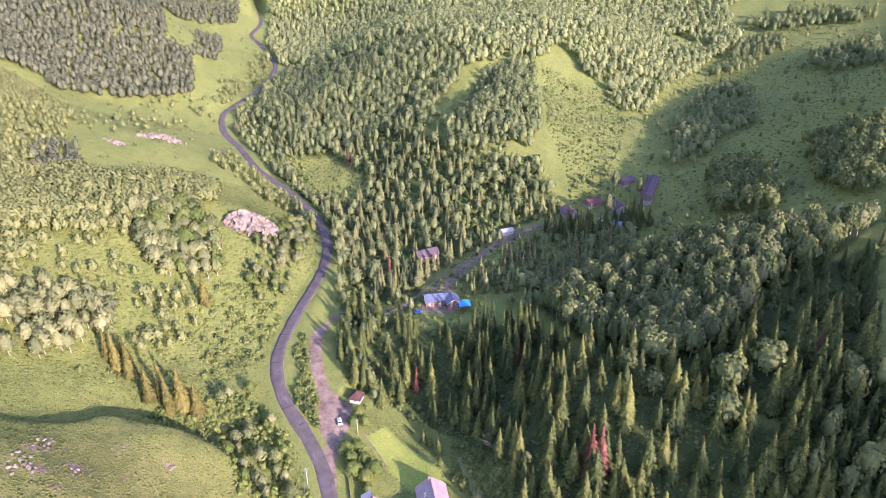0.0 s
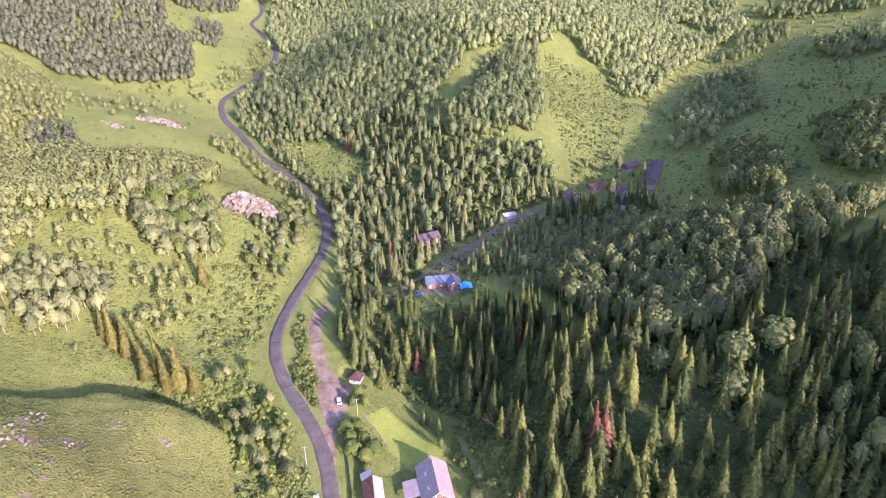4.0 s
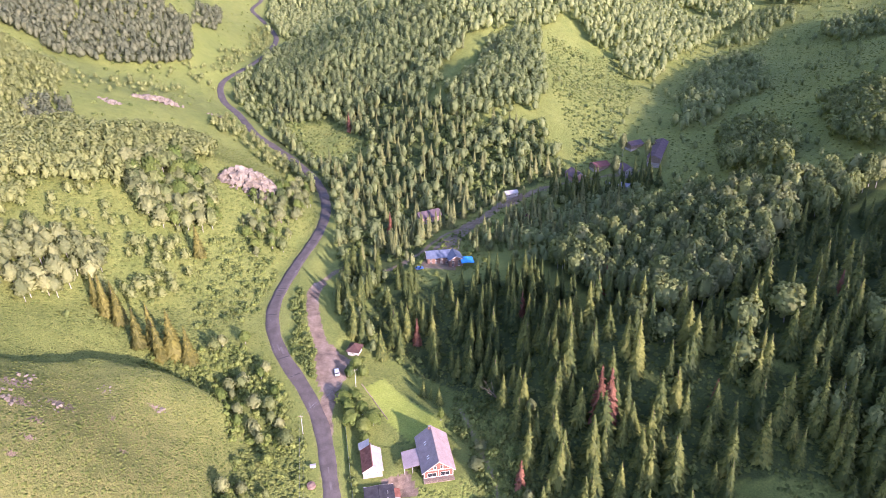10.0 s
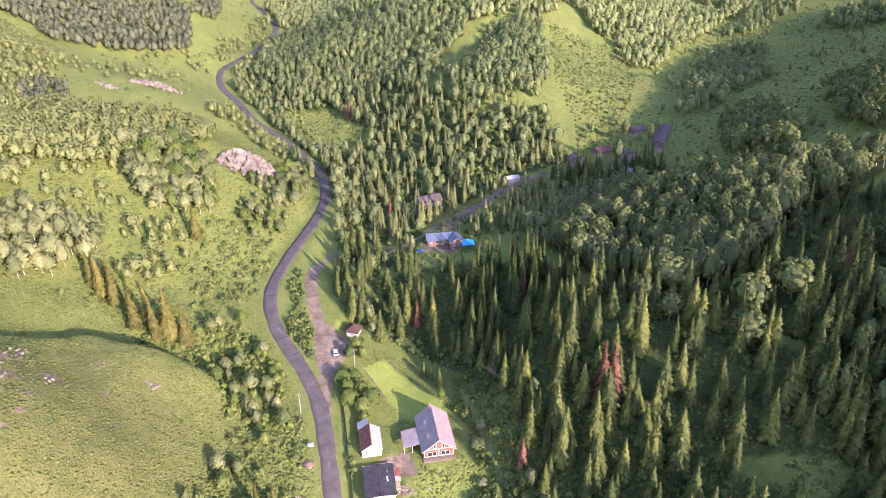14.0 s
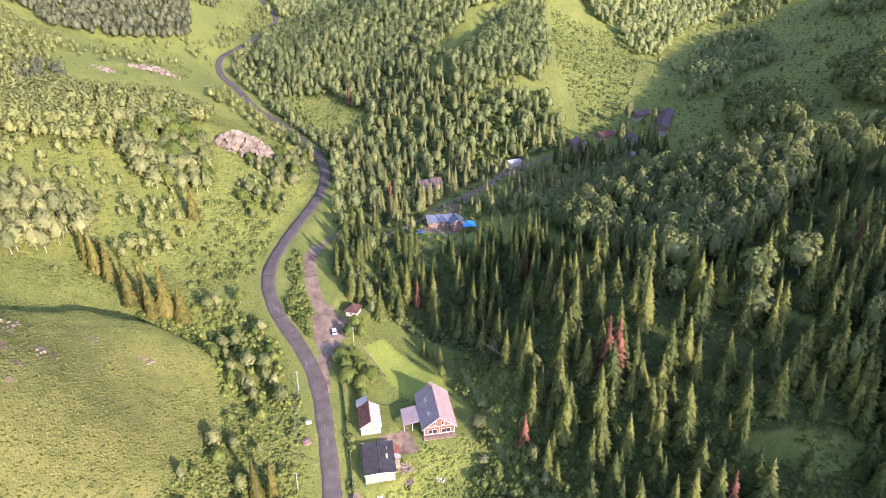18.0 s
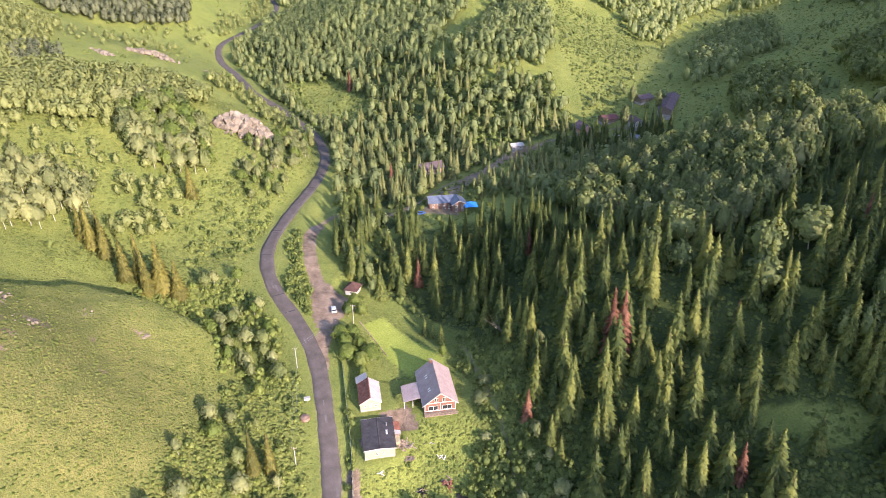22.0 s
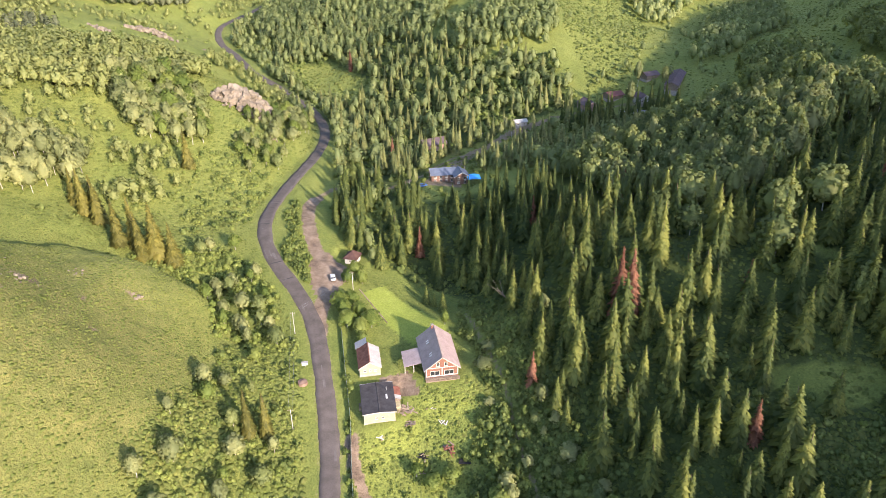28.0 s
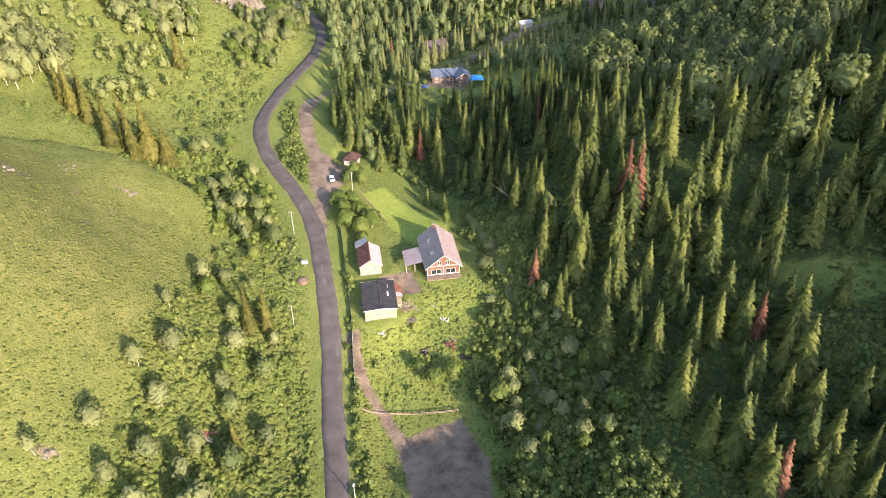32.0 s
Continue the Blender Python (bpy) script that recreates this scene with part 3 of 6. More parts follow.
BEND_STRIP = [(-92, 208), (-80, 214), (-58, 188), (-52, 166), (-72, 162), (-82, 184)]

ground = build_ground()


def build_road():
    half, vs, ts = 2.65, [], []
    line = ROAD_LINE
    way = np.gradient(line[:, :2], axis=0)
    way /= np.linalg.norm(way, axis=1)[:, None]
    side = np.stack([way[:, 1], -way[:, 0]], 1)
    offs = ((-half - 0.25, -0.35), (-half, 0.0), (-half / 2, 0.05), (0, 0.07), (half / 2, 0.05), (half, 0.0), (half + 0.25, -0.35))
    wob = np.array([0.12 * math.sin(k * 0.9) + 0.1 * math.sin(k * 0.37 + 1) for k in range(len(line))])
    for o, dz in offs:
        vs.append(np.column_stack([line[:, :2] + side * (o + np.sign(o) * wob)[:, None], line[:, 2] + dz + 0.06]))
    v = np.stack(vs, 1).reshape(-1, 3)
    m = len(offs)
    for k in range(len(line) - 1):
        for j in range(m - 1):
            a = k * m + j
            ts += [(a, a + 1, a + m + 1), (a, a + m + 1, a + m)]
    return tagged(own("road", mesh_of("road", v, ts, ASPHALT), None), "winding two-lane grey asphalt road with worn edges", "road", kind="structure")


road = build_road()


# ---------------------------------------------------------------- plants as arrays
RNG = np.random.default_rng(7)


def shaped(vs, ts, ns):
    """Arrays of a shape, its faces wound to look the way its normals do."""
    vs, ts, ns = np.array(vs, float), np.array(ts), np.array(ns, float)
    ns /= np.linalg.norm(ns, axis=1)[:, None]
    a, b, c = vs[ts[:, 0]], vs[ts[:, 1]], vs[ts[:, 2]]
    flip = (np.cross(b - a, c - a) * (ns[ts[:, 0]] + ns[ts[:, 1]] + ns[ts[:, 2]])).sum(1) < 0
    ts[flip] = ts[flip][:, ::-1]
    return vs, ts, ns


def fir_shape(seed, rings, per, slim=1.0, ragged=0.25):
    """A narrow spire of drooping boughs, one unit high and about a tenth as wide at each side."""
    g = np.random.default_rng(seed)
    vs, ts, ns = [], [], []
    for i in range(rings):
        f = (i + g.uniform(-0.3, 0.3)) / rings
        z = 0.07 + 0.91 * max(f, 0.0)
        r0 = 0.128 * slim * (1 - z) ** 0.92 * (0.75 + 0.25 * min(1, z / 0.15)) + 0.005
        turn, round_about = g.uniform(0, 6.28), max(5, int(per * (1.05 - z) ** 0.5))
        for k in range(round_about):
            a = turn + 6.283 * (k + g.uniform(-0.25, 0.25)) / round_about
            r = r0 * g.uniform(1 - ragged * 1.6, 1 + ragged)
            w = r * g.uniform(0.20, 0.34) * (11 / per) ** 0.3 + 0.003
            c, s = math.cos(a), math.sin(a)
            dr = g.uniform(0.30, 0.75) * r
            b = len(vs)
            for x, y, zz in ((0.0, 0.0, z + 0.012), (0.55 * r, w, z - 0.35 * dr), (r, 0.0, z - dr), (0.55 * r, -w, z - 0.35 * dr), (0.5 * r, 0.0, z + 0.1 * r)):
                vs.append((x * c - y * s, x * s + y * c, zz))
                ns.append((c - 0.8 * s * np.sign(y) + 0.42 * g.normal(), s + 0.8 * c * np.sign(y) + 0.42 * g.normal(), 0.55 + 0.42 * g.normal()))
            ts += [(b, b + 1, b + 4), (b + 1, b + 2, b + 4), (b + 2, b + 3, b + 4), (b + 3, b, b + 4)]
    b = len(vs)
    for k in range(7):
        a = 6.283 * k / 7
        vs.append((0.085 * slim * math.cos(a), 0.085 * slim * math.sin(a), 0.06))
        ns.append((math.cos(a), math.sin(a), 0.3))
        ts.append((b + k, b + (k + 1) % 7, b + 7))
    vs.append((0, 0, 0.97))
    ns.append((0, 0, 1))
    return shaped(vs, ts, ns)


def ico(sub):
    bm = bmesh.new()
    bmesh.ops.create_icosphere(bm, subdivisions=sub, radius=1)
    v = np.array([p.co[:] for p in bm.verts])
    t = np.array([[q.index for q in f.verts] for f in bm.faces])
    bm.free()
    return v, t


ICO1, ICO2 = ico(1), ico(2)


def crown_shape(seed, lobes, leaves, leaf=0.055, width=0.26, low=0.3, tall=1.0, core=ICO1, shape="round"):
    """A broadleaf crown one unit high: lobes filled by a rough core and covered with leafy sprays."""
    g = np.random.default_rng(seed)
    vs, ts, ns, base = [], [], [], 0
    size_of = 1.85 / math.sqrt(lobes + 3)
    for i in range(lobes):
        f = (i + 0.5) / lobes
        z = low + (tall - low) * (0.12 + 0.78 * f)
        env = math.sin(math.pi * min(1, 0.16 + 0.80 * f)) ** 0.7 if shape == "round" else (1.05 - 0.75 * f)
        a = 2.4 * i + g.uniform(-0.5, 0.5)
        d = width * env * math.sqrt(g.uniform(0.05, 0.75))
        r = width * env * g.uniform(0.85, 1.2) * size_of + 0.015
        cx, cy = d * math.cos(a), d * math.sin(a)
        v, t = core
        n = v * (1 + g.uniform(-0.25, 0.2, (len(v), 1)))
        vs.append(n * [r * 0.8, r * 0.8, r * 0.92] + [cx, cy, z])
        ts.append(t + base)
        ns.append(v + [cx / width * 0.5, cy / width * 0.5, 0.25])
        base += len(v)
        p = g.normal(size=(leaves, 3))
        p /= np.linalg.norm(p, axis=1)[:, None]
        p[:, 2] = np.where(p[:, 2] < -0.45, -p[:, 2], p[:, 2])
        u = np.cross(p, g.normal(size=(leaves, 3)))
        u /= np.linalg.norm(u, axis=1)[:, None]
        w = np.cross(p, u)
        u = u + p * g.uniform(-0.55, 0.55, (leaves, 1))
        w = w + p * g.uniform(-0.55, 0.55, (leaves, 1))
        at = p * r * g.uniform(0.86, 1.16, (leaves, 1)) * [1, 1, 1.12] + [cx, cy, z]
        size = leaf * g.uniform(0.6, 1.3, (leaves, 1))
        q = np.stack([at - u * size - w * size * 0.6, at + u * size * 0.7 - w * size, at + u * size + w * size * 0.7, at - u * size * 0.6 + w * size], 1).reshape(-1, 3)
        k = base + 4 * np.arange(leaves)
        vs.append(q)
        ns.append(np.repeat(p + [cx / width * 0.5, cy / width * 0.5, 0.25] + 0.55 * g.normal(size=p.shape), 4, axis=0))
        ts += [np.stack([k, k + 1, k + 2], 1), np.stack([k, k + 2, k + 3], 1)]
        base += 4 * leaves
    return shaped(np.concatenate(vs), np.concatenate(ts), np.concatenate(ns))


def trunk_shape(top, r, sides=6, lean=0.02, limbs=0, seed=0):
    """A tapered trunk, one unit tree high, with a few limbs."""
    g = np.random.default_rng(seed)
    vs, ts = [], []

    def tube(p0, p1, r0, r1):
        b = len(vs)
        d = np.array(p1) - p0
        e = np.cross(d, (0.3, 0.9, 0.1))
        e /= np.linalg.norm(e)
        f = np.cross(d, e)
        f /= np.linalg.norm(f)
        for p, rr in ((p0, r0), (p1, r1)):
            for k in range(sides):
                a = 6.283 * k / sides
                vs.append(np.array(p) + rr * (math.cos(a) * e + math.sin(a) * f))
        for k in range(sides):
            j = (k + 1) % sides
            ts.append((b + k, b + j, b + sides + j))
            ts.append((b + k, b + sides + j, b + sides + k))

    mid = (lean * g.uniform(-1, 1), lean * g.uniform(-1, 1), top * 0.5)
    tip = (lean * g.uniform(-1, 1), lean * g.uniform(-1, 1), top)
    tube((0, 0, -0.03), mid, r, r * 0.7)
    tube(mid, tip, r * 0.7, r * 0.15)
    for k in range(limbs):
        z = top * g.uniform(0.45, 0.85)
        a = g.uniform(0, 6.28)
        tube((0, 0, z), (0.15 * math.cos(a), 0.15 * math.sin(a), z + 0.12), r * 0.35, r * 0.08)
    return np.array(vs), np.array(ts)


def puffed(seed, puffs, leaves, leaf=0.027, width=0.24, low=0.25, core=ICO2, tilt=0.6, loose=0.32, up=0.35, fill=0.82):
    """A cohesive crown one unit high: an ovoid body covered with many small leafy puffs."""
    g = np.random.default_rng(seed)
    rz, zc = (1 - low) / 2, (1 + low) / 2
    lobes = g.normal(size=(7, 3))
    lobes /= np.linalg.norm(lobes, axis=1)[:, None]

    def swell(p):
        """The body's radius in each direction: fuller below the middle, with a few big lobes."""
        k = 1 + 0.16 * (np.maximum(p @ lobes.T - 0.62, 0) / 0.38).max(1) - 0.10
        return k[:, None] * np.stack([width * (1 - 0.30 * p[:, 2] * (p[:, 2] > 0)), width * (1 - 0.30 * p[:, 2] * (p[:, 2] > 0)), np.full(len(p), rz)], 1)

    v, t = core
    vs, ts, ns, base = [v * swell(v) * fill * (1 + g.uniform(-0.12, 0.08, (len(v), 1))) + [0, 0, zc]], [t], [v + [0, 0, up]], len(v)
    k = np.arange(puffs) + 0.5
    pz = np.clip(1 - 1.72 * k / puffs + g.uniform(-0.07, 0.07, puffs), -0.95, 0.97)
    a = 2.39996 * k + g.uniform(-0.9, 0.9, puffs)
    q = np.stack([np.sqrt(1 - pz**2) * np.cos(a), np.sqrt(1 - pz**2) * np.sin(a), pz], 1)
    for p in q:
        c = (p[None] * swell(p[None]))[0] * g.uniform(0.86, 1.05)
        r = width * g.uniform(0.45, 1.0) * 1.9 / math.sqrt(puffs)
        d = g.normal(size=(leaves, 3)) + 1.1 * p + [0, 0, 0.25]
        d /= np.linalg.norm(d, axis=1)[:, None]
        u = np.cross(d, g.normal(size=(leaves, 3)))
        u /= np.linalg.norm(u, axis=1)[:, None]
        w = np.cross(d, u)
        u = u + d * g.uniform(-tilt, tilt, (leaves, 1))
        w = w + d * g.uniform(-tilt, tilt, (leaves, 1))
        at = c + d * r * g.uniform(0.7, 1.25, (leaves, 1)) * [1, 1, 1.15] + [0, 0, zc]
        s = leaf * g.uniform(0.6, 1.3, (leaves, 1))
        vs.append(np.stack([at - u * s - w * s * 0.6, at + u * s * 0.7 - w * s, at + u * s + w * s * 0.7, at - u * s * 0.6 + w * s], 1).reshape(-1, 3))
        ns.append(np.repeat(1.0 * p + 0.75 * d + [0, 0, 1.6 * up] + loose * g.normal(size=d.shape), 4, axis=0))
        j = base + 4 * np.arange(leaves)
        ts += [np.stack([j, j + 1, j + 2], 1), np.stack([j, j + 2, j + 3], 1)]
        base += 4 * leaves
    return shaped(np.concatenate(vs), np.concatenate(ts), np.concatenate(ns))


FIR_SHAPES = [fir_shape(10 + k, 40, 19, s, rg) for k, (s, rg) in enumerate([(0.95, 0.35), (1.1, 0.4), (0.8, 0.4), (1.25, 0.35), (1.0, 0.5)])]
FIR_MID = [fir_shape(35 + k, 23, 12, s, 0.38) for k, s in enumerate([1.0, 1.2, 0.85])]
FIR_FAR = [fir_shape(30 + k, 17, 9, s, 0.35) for k, s in enumerate([1.0, 1.25, 0.85])]
LEAF_SHAPES = [puffed(50, 46, 22, 0.022), puffed(51, 52, 22, 0.022, width=0.29, low=0.2), puffed(52, 40, 22, 0.022, width=0.19, low=0.28), puffed(53, 60, 22, 0.024, width=0.34, low=0.18), puffed(54, 44, 22, 0.022, width=0.23, low=0.16)]


LEAF_FAR = [puffed(60 + k, 17, 6, 0.042, w, lo, ICO2, 0.3, 0.2, 0.3) for k, (w, lo) in enumerate([(0.22, 0.14), (0.25, 0.12), (0.18, 0.10), (0.2, 0.16)])]
LEAF_REMOTE = [puffed(65 + k, 9, 3, 0.055, w, lo, ICO2, 0.2, 0.15, 0.3) for k, (w, lo) in enumerate([(0.22, 0.14), (0.25, 0.12), (0.18, 0.10), (0.2, 0.16)])]
LEAF_GROVE = [puffed(75 + k, 26, 9, 0.034, w, lo, ICO2, 0.5, 0.3, 0.35, 0.66) for k, (w, lo) in enumerate([(0.22, 0.22), (0.26, 0.2), (0.18, 0.16), (0.21, 0.26)])]
BUSH_SHAPES = [crown_shape(70 + k, 6, 22, 0.078, 0.75, -0.1, 1.0) for k in range(3)]


def tuft_shape(seed):
    """A leafy clump of herbs: an uneven little dome, one unit high and about one wide."""
    g = np.random.default_rng(seed)
    vs, ns = [(0, 0, g.uniform(0.8, 1.0))], [(g.normal() * 0.3, g.normal() * 0.3, 1)]
    for ring, (r, z) in enumerate(((0.55, 0.75), (1.0, 0.0))):
        for k in range(6):
            a = 6.283 * (k + 0.5 * ring) / 6 + g.uniform(-0.3, 0.3)
            q = r * g.uniform(0.7, 1.25)
            vs.append((q * math.cos(a), q * math.sin(a), z * g.uniform(0.6, 1.2) - 0.1))
            ns.append((math.cos(a) + g.normal() * 0.3, math.sin(a) + g.normal() * 0.3, 0.6))
    ts = []
    for k in range(6):
        j = (k + 1) % 6
        ts += [(0, 1 + k, 1 + j), (1 + k, 7 + k, 1 + j), (1 + j, 7 + k, 7 + j)]
    return shaped(vs, ts, ns)


TUFTS = [tuft_shape(200 + k) for k in range(5)]
BUSH_MID = [crown_shape(90 + k, 5, 13, 0.095, 0.75, -0.1, 1.0) for k in range(3)]
BUSH_FAR = [crown_shape(80 + k, 3, 3, 0.18, 0.75, -0.1, 1.0) for k in range(3)]
FIR_TRUNK = trunk_shape(0.9, 0.011)
LEAF_TRUNK = trunk_shape(0.75, 0.013, 6, 0.03, 3, 5)

FIR_MESHES = [mesh_of("fir_crown", v, t, FIR, n) for v, t, n in FIR_SHAPES]
OLIVE_MESHES = [mesh_of("olive_fir_crown", v, t, FIR_OLIVE, n) for v, t, n in FIR_SHAPES]
DEAD_SHAPE = fir_shape(95, 34, 13, 0.8, 0.6)
DEAD_MESH = mesh_of("dead_fir_crown", *DEAD_SHAPE[:2], FIR_DEAD, DEAD_SHAPE[2])
FIR_TRUNK_MESH = mesh_of("fir_trunk", *FIR_TRUNK, BARK)
LEAF_MESHES = [mesh_of("leaf_crown", v, t, LEAF, n) for v, t, n in LEAF_SHAPES]
PALE_MESHES = [mesh_of("pale_crown", v, t, LEAF_PALE, n) for v, t, n in LEAF_SHAPES]
YOUNG_MESHES = [mesh_of("fresh_crown", v, t, LEAF_YOUNG, n) for v, t, n in LEAF_SHAPES]
LEAF_TRUNK_MESH = mesh_of("leaf_trunk", *LEAF_TRUNK, BIRCH_BARK)


def tree(name, crown_mesh, trunk_mesh, x, y, high, wide, label, category, group, turn, z=None):
    """One tree: a trunk and a crown of unit height, set on the ground."""
    e = thing(name, pose(x, y, (zs(x, y) if z is None else z) - 0.1, 0, -math.degrees(lean_of(x))) @ pose(0, 0, 0, 0, 0, math.degrees(turn)), label, category, group)
    for nm, me in (("trunk", trunk_mesh), ("crown", crown_mesh)):
        o = new(nm, me)
        o.parent = e
        o.scale = (wide, wide, high)
    return e


def clear_of(x, y, gap=1.5):
    """Which places keep off the roads, paths, yards and houses."""
    ok = np.ones(len(x), bool)
    for line, half in ((ROAD_LINE, 4.2), (SIDE_LINE, 3.0), (PATH_LINE, 1.6), (TRAIL_LINE, 1.3)):
        ok &= nearest(line, x, y)[0] > half + gap
    for poly in (DIRT_YARD, PARKING, HOUSE_YARD, LAWN):
        ok &= ~inside(poly, x, y)
    for cx, cy, r in ((-3, 163, 12), (-20, 145, 10), (-24, 159, 7.5), (-37, 217, 4.5), (0, 281, 10), (-9, 346, 9), (37, 363, 8), (96, 383, 7), (131, 386, 9), (138, 401, 7), (121, 401, 6), (80, 375, 8), (108, 374, 7)):
        ok &= np.hypot(x - cx, y - cy) > r
    return ok


def scattered(poly, gap, seed, holes=(), keep=1.0, off=1.0):
    """Jittered places inside an outline, about a gap apart."""
    g = np.random.default_rng(seed)
    p = np.array(poly, float)
    x0, y0 = p.min(0)
    x1, y1 = p.max(0)
    gx, gy = np.meshgrid(np.arange(x0, x1, gap), np.arange(y0, y1, gap))
    x = gx.ravel() + g.uniform(-0.48, 0.48, gx.size) * gap
    y = gy.ravel() + g.uniform(-0.48, 0.48, gx.size) * gap
    ok = inside(poly, x, y) & (g.uniform(size=x.size) < keep)
    for h in holes:
        ok &= ~inside(h, x, y)
    x, y = x[ok], y[ok]
    ok = clear_of(x, y, off)
    return np.stack([x[ok], y[ok]], 1)


def spots_of(xy, shapes, low, high, wide, seed):
    """Rows for joined(): shape, x, y, z, turn, width, height."""
    g = np.random.default_rng(seed)
    n = len(xy)
    h = g.uniform(low, high, n)
    return np.column_stack([g.integers(0, shapes, n), xy, ground_z(xy[:, 0], xy[:, 1]) - 0.15, g.uniform(0, 6.28, n), h * wide * g.uniform(0.85, 1.2, n), h])


# ---------------------------------------------------------------- near trees, one by one
FIR_LABEL = "tall narrow dark green fir standing in the slope forest"
firs = np.concatenate([scattered(FIR_MAIN, 6.6, 1, (), 0.74), scattered(FIR_NEAR, 6.0, 2, (GLADE,), 0.74), scattered(FIR_RIGHT, 6.5, 3, (LEAF_HILL,), 0.75), scattered(VALLEY_EDGE, 5.2, 15, (), 0.55)])
order = np.argsort(firs[:, 1] + 0.2 * np.abs(firs[:, 0]))
near_firs, rest_firs = firs[order[:280]], firs[order[280:]]
for k, (x, y) in enumerate(near_firs):
    h = RNG.triangular(9.0, 17.5, 24)
    tree("fir_tree", FIR_MESHES[k % 5], FIR_TRUNK_MESH, x, y, h, h * RNG.uniform(1.1, 1.45), FIR_LABEL, "fir tree", "firs of the slope forest", RNG.uniform(0, 6.28))
# Firs that stand out, x, y, height: above the bend, by the road, on the meadow edge.
for x, y, h in ((-103.6, 200.6, 23), (-107.4, 197.1, 20), (-111, 201.5, 22), (-115.5, 199.5, 19), (-97.5, 199.3, 18), (-128.3, 212, 18), (-131.4, 210.5, 20), (-125.5, 208, 19), (-136.2, 214, 16), (-113.5, 263.4, 19),
                (-53.0, 128.3, 17), (-48.7, 129.6, 17), (-48.6, 95.0, 10)):
    tree("fir_tree", OLIVE_MESHES[int(h) % 5], FIR_TRUNK_MESH, x, y, h, h * 1.2, "bushy yellow-green fir standing on the meadow slope", "fir tree", "firs on the meadow", x)
for x, y, h in ((50.5, 161.0, 25), (53.4, 160.0, 24), (56.0, 164.0, 10), (65.4, 235.6, 15), (68, 234, 15), (32.7, 230.0, 14), (-11.6, 226.0, 15), (24.7, 148.7, 14), (74.6, 117.1, 15), (65.5, 78.0, 18), (84.6, 156.6, 13), (-73, 476, 17), (-31, 330, 14), (135, 190, 13)):
    tree("dead_fir_tree", DEAD_MESH, FIR_TRUNK_MESH, x, y, h, h * 1.25, "dead fir with rust-red needles among living firs", "fir tree", "dead firs", y)

leafs = np.concatenate([scattered(LEAF_HILL, 4.9, 4, (), 0.95), scattered(LEAF_RIGHT, 9.5, 5, (), 0.55)])
leafs = leafs[np.argsort(leafs[:, 1])]
for k, (x, y) in enumerate(leafs[:285]):
    h = RNG.uniform(12, 17)
    tree("aspen_tree", (LEAF_MESHES if k % 4 or x > 107 and y < 182 else PALE_MESHES)[k % 5], LEAF_TRUNK_MESH, x, y, h, h * RNG.uniform(0.75, 1.0), "leafy round-crowned aspen on the wooded hill", "tree", "aspens on the hill", RNG.uniform(0, 6.28))
for x, y, h in ((100.9, 181.6, 15), (115.5, 184.1, 15), (95.2, 167.0, 14), (83.1, 206.3, 15), (92, 215, 14), (72, 203, 11), (77, 186, 11)):
    tree("aspen_tree", LEAF_MESHES[3], LEAF_TRUNK_MESH, x, y, h, h * 1.15, "big round-crowned aspen standing among firs", "tree", "aspens among the firs", y)
pale = scattered(LEFT_PALE, 4.6, 6, (), 0.85)[:285]
for k, (x, y) in enumerate(pale):
    h = RNG.uniform(8, 11.5)
    tree("poplar_tree", PALE_MESHES[k % 5], LEAF_TRUNK_MESH, x, y, h, h * RNG.uniform(0.9, 1.2), "pale grey-green poplar with a whitish trunk", "tree", "poplars on the meadow slope", RNG.uniform(0, 6.28))
grove = np.concatenate([scattered(LEFT_MID, 4.0, 7, (), 0.9), scattered(SOUTH_STRIP, 7.4, 8, (), 0.5), scattered(BEND_STRIP, 4.6, 9, (), 0.45), scattered(ROAD_STRIP, 4.6, 10, (), 0.8), scattered(GARDEN_WOOD, 5.4, 19, (), 0.7), scattered(STREAM_BRUSH, 7, 20, (), 0.35)])
grove = grove[np.argsort(grove[:, 1])]
for k, (x, y) in enumerate(grove[:285]):
    h = RNG.uniform(8.0, 12.5) if x < -108 else RNG.uniform(4.0, 8.0) if y > 165 else RNG.uniform(4.5, 8.5)
    tree("birch_tree", (PALE_MESHES, YOUNG_MESHES, PALE_MESHES, LEAF_MESHES)[k % 4][k % 5], LEAF_TRUNK_MESH, x, y, h, h * RNG.uniform(0.95, 1.3), "small birch growing in the brush beside the road", "tree", "birches beside the road", RNG.uniform(0, 6.28))
for x, y, h in ((-65, 168, 7), (-70, 123, 6), (-54, 107, 8.5), (-70, 103, 7.5), (-64, 97, 8), (-62, 84, 8), (-72, 86, 6.5), (-55, 82, 8.5), (-78, 76, 6), (-60, 72, 8), (-50, 76, 9), (-66, 76, 7)):
    tree("birch_tree", PALE_MESHES[int(h * 2) % 5], LEAF_TRUNK_MESH, x, y, h, h * 1.05, "loose-crowned birch at the meadow's edge", "tree", "birches on the meadow edge", x)
